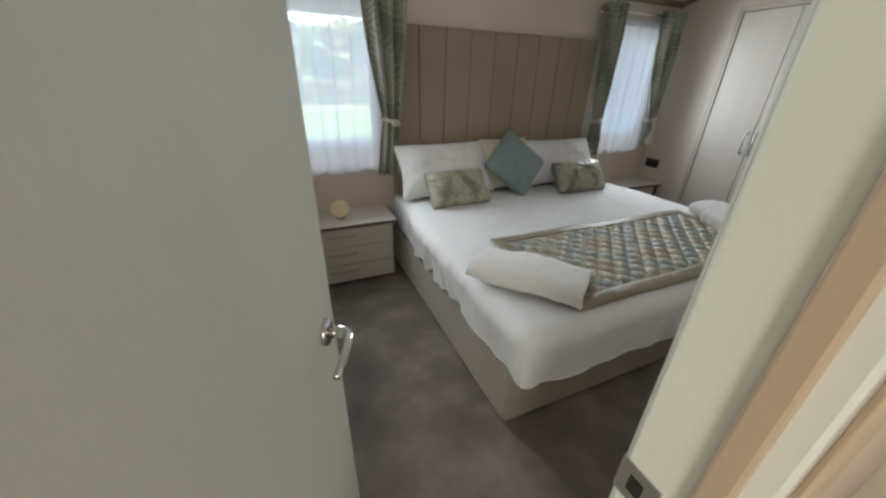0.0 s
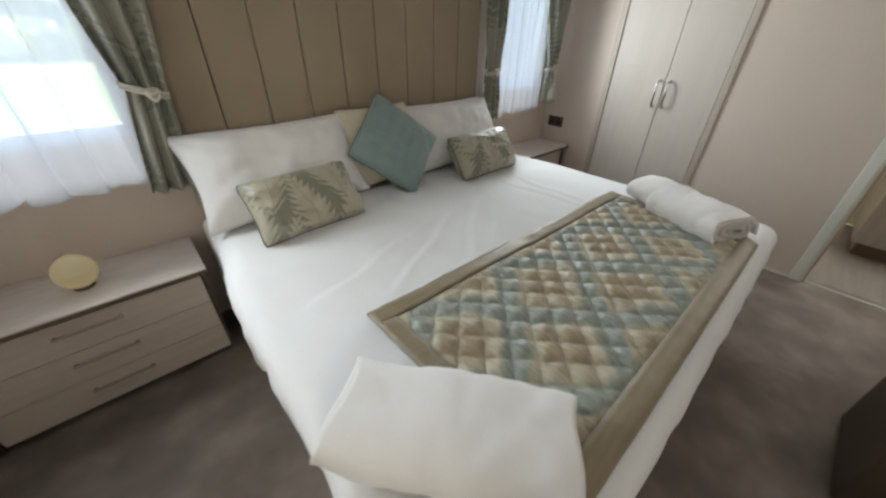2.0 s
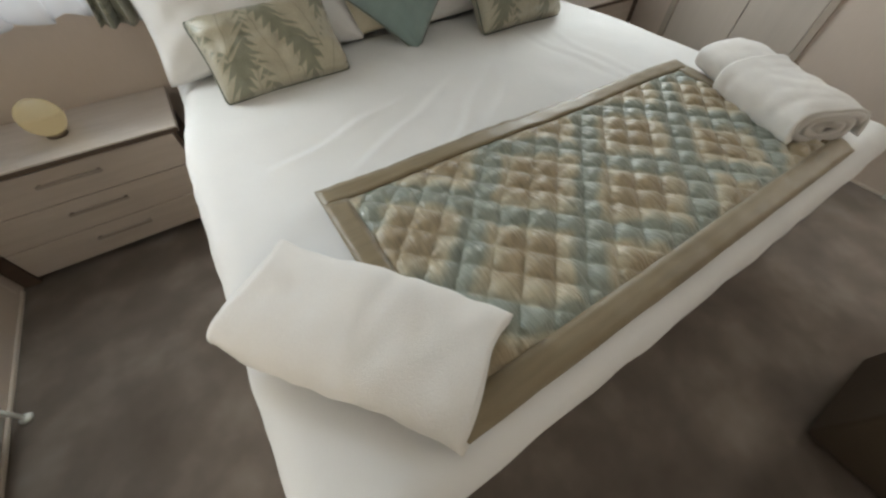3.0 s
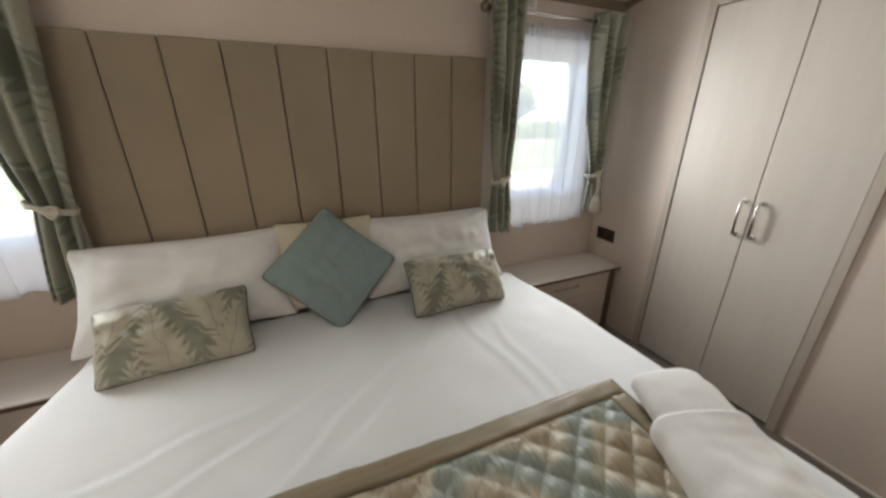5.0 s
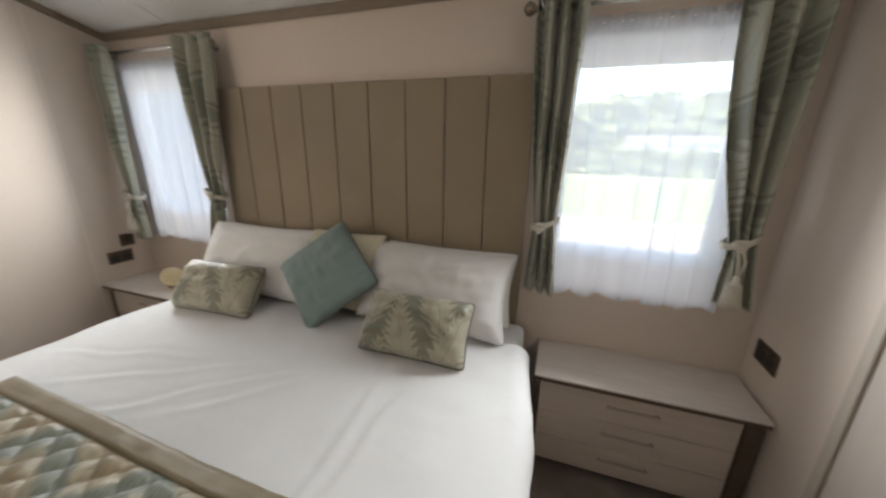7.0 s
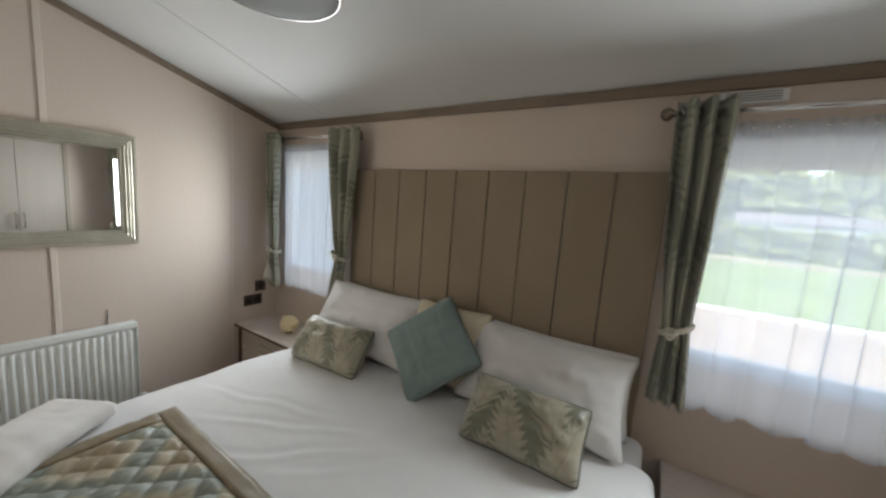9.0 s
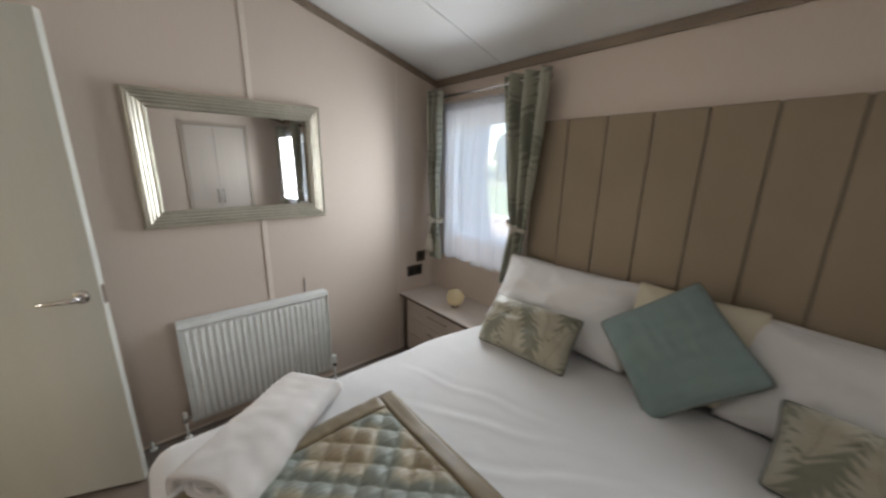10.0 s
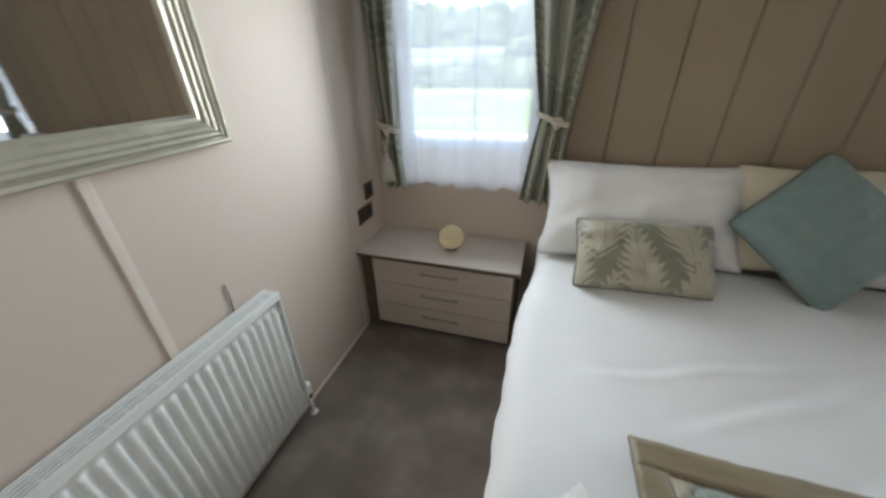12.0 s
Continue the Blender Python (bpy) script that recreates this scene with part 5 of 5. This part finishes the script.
def strip(name, pts, width, z0, z1, mat, label, category):
    bm = bmesh.new()
    rows = []
    for i, p in enumerate(pts):
        a, b = Vector(pts[max(i - 1, 0)]), Vector(pts[min(i + 1, len(pts) - 1)])
        d = (b - a).normalized()
        n = Vector((-d.y, d.x))
        rows.append([bm.verts.new((p[0] + n.x * s * width / 2, p[1] + n.y * s * width / 2, z)) for s in (-1, 1) for z in (z0, z1)])
    for a, b in zip(rows, rows[1:]):
        for i, j in ((0, 1), (1, 3), (3, 2), (2, 0)):
            bm.faces.new((a[i], a[j], b[j], b[i]))
    bmesh.ops.recalc_face_normals(bm, faces=bm.faces)
    return structure(name, bm, mat, label, category)


curve = [(-45 + 4 * k, 8.2 + 0.7 * math.sin(k * 0.45)) for k in range(26)]
strip("path", curve, 9.6, -0.72, -0.685, GRAVEL, "pale gravel drive beside the lawn", "path")
strip("kerb", [(x, y + 4.9) for x, y in curve], 0.30, -0.72, -0.62, KERB, "pale stone kerb along the lawn", "kerb")
strip("road", [(-70, 30.5), (-20, 31.0), (10, 31.5), (70, 30.0)], 3.0, -0.72, -0.688, GRAVEL, "pale tarmac lane beyond the lawn", "road")


def clump_bm(n, sx, sy, sz, size, seed, hollow=0.55):
    """Many small leaf cards scattered through an uneven crown."""
    rnd = random.Random(seed)
    vs, fs = [], []
    for _ in range(n):
        d = Vector((rnd.gauss(0, 1), rnd.gauss(0, 1), rnd.gauss(0, 1))).normalized()
        r = hollow + (1 - hollow) * rnd.random() ** 0.6
        lump = 0.78 + 0.35 * noise.noise(d * 2.2 + Vector((seed, 0, 0)))
        c = Vector((d.x * sx, d.y * sy, d.z * sz)) * r * lump
        q = Euler((rnd.uniform(0, 6.28), rnd.uniform(0, 6.28), rnd.uniform(0, 6.28))).to_matrix()
        k = size * rnd.uniform(0.6, 1.4)
        o = len(vs)
        vs += [c + q @ Vector(p) * k for p in ((-0.5, -0.9, 0), (0.5, -0.9, 0.15), (0.45, 0.5, 0), (0, 1.0, 0.2), (-0.45, 0.5, 0))]
        fs.append(tuple(range(o, o + 5)))
    me = bpy.data.meshes.new("crown")
    me.from_pydata(vs, [], fs)
    me.materials.append(LEAF)
    return me


def tree(x, y, h, w, seed):
    root = thing("tree", "leafy green broadleaf tree beyond the lane", "tree", (x, y, -0.70), 0, "trees beyond the lawn")
    bm = tube([(0, 0, 0), (0.05, 0.02, h * 0.25), (0.0, 0.05, h * 0.5), (0.06, 0, h * 0.8)], [0.2, 0.16, 0.11, 0.04], 10)
    for k in range(5):
        a = k * 1.3 + seed
        add_tube(bm, [(0, 0, h * (0.3 + 0.07 * k)), (0.5 * w * 0.5 * math.cos(a), 0.5 * w * 0.5 * math.sin(a), h * (0.45 + 0.07 * k)), (w * 0.4 * math.cos(a), w * 0.4 * math.sin(a), h * (0.55 + 0.07 * k))], [0.07, 0.05, 0.02], 6)
    part("trunk", bm, BARK, root, "", True)
    crown = new("crown", clump_bm(3200, w * 0.64, w * 0.5, h * 0.50, 0.52, seed))
    crown.parent = root
    crown.location = (0, 0, h * 0.56)


for k, (x, y, h, w) in enumerate(((-14, 46, 10, 8.5), (-6, 48, 11, 9), (2, 47, 10, 8.5), (9.5, 49, 12, 9.5), (17, 46, 10.5, 9), (-23, 49, 12, 9.5), (25, 48, 11, 9), (33, 50, 12, 10), (-32, 47, 11, 9.5), (-18, 57, 14, 11), (-10, 58, 13, 11), (-2, 57, 14, 11), (6, 58, 13, 11), (13.5, 57, 14, 11), (21, 58, 14, 11), (29, 57, 14, 11), (-27, 58, 14, 11))):
    tree(x, y, h * 0.70, w * 0.9, k + 1)
hedge = new("hedge", clump_bm(9000, 44, 0.9, 1.7, 0.36, 50, 0.25))
hedge.location = (2, 36.0, 0.2)
tagged(hedge, "long clipped green hedge beyond the lane", "hedge", kind="stuff")


def holiday_caravan(x, y, rz):
    root = thing("caravan", "pale green static caravan with dark windows beyond the hedge", "caravan", (x, y, -0.70), rz)
    part("wall", box((-5, -1.8, 0.45), (5, 1.8, 2.7), 0.03), CARAVAN, root)
    part("skirt", box((-4.9, -1.7, 0.0), (4.9, 1.7, 0.45)), ROOFTILE, root)
    part("roof", prism([(-2.0, 2.7), (2.0, 2.7), (0, 3.5)], "x", -5.15, 5.15), ROOFTILE, root, "dark tiled roof")
    for k in range(5):
        w = part("window", box((-4.3 + 1.9 * k, -1.83, 1.35), (-3.2 + 1.9 * k, -1.79, 2.3), 0.01), PVC, root)
        part("pane", box((-4.22 + 1.9 * k, -1.845, 1.43), (-3.28 + 1.9 * k, -1.832, 2.22)), DARKGLASS, w)


holiday_caravan(-9.5, 40.5, 4)
holiday_caravan(13.5, 39.5, -6)
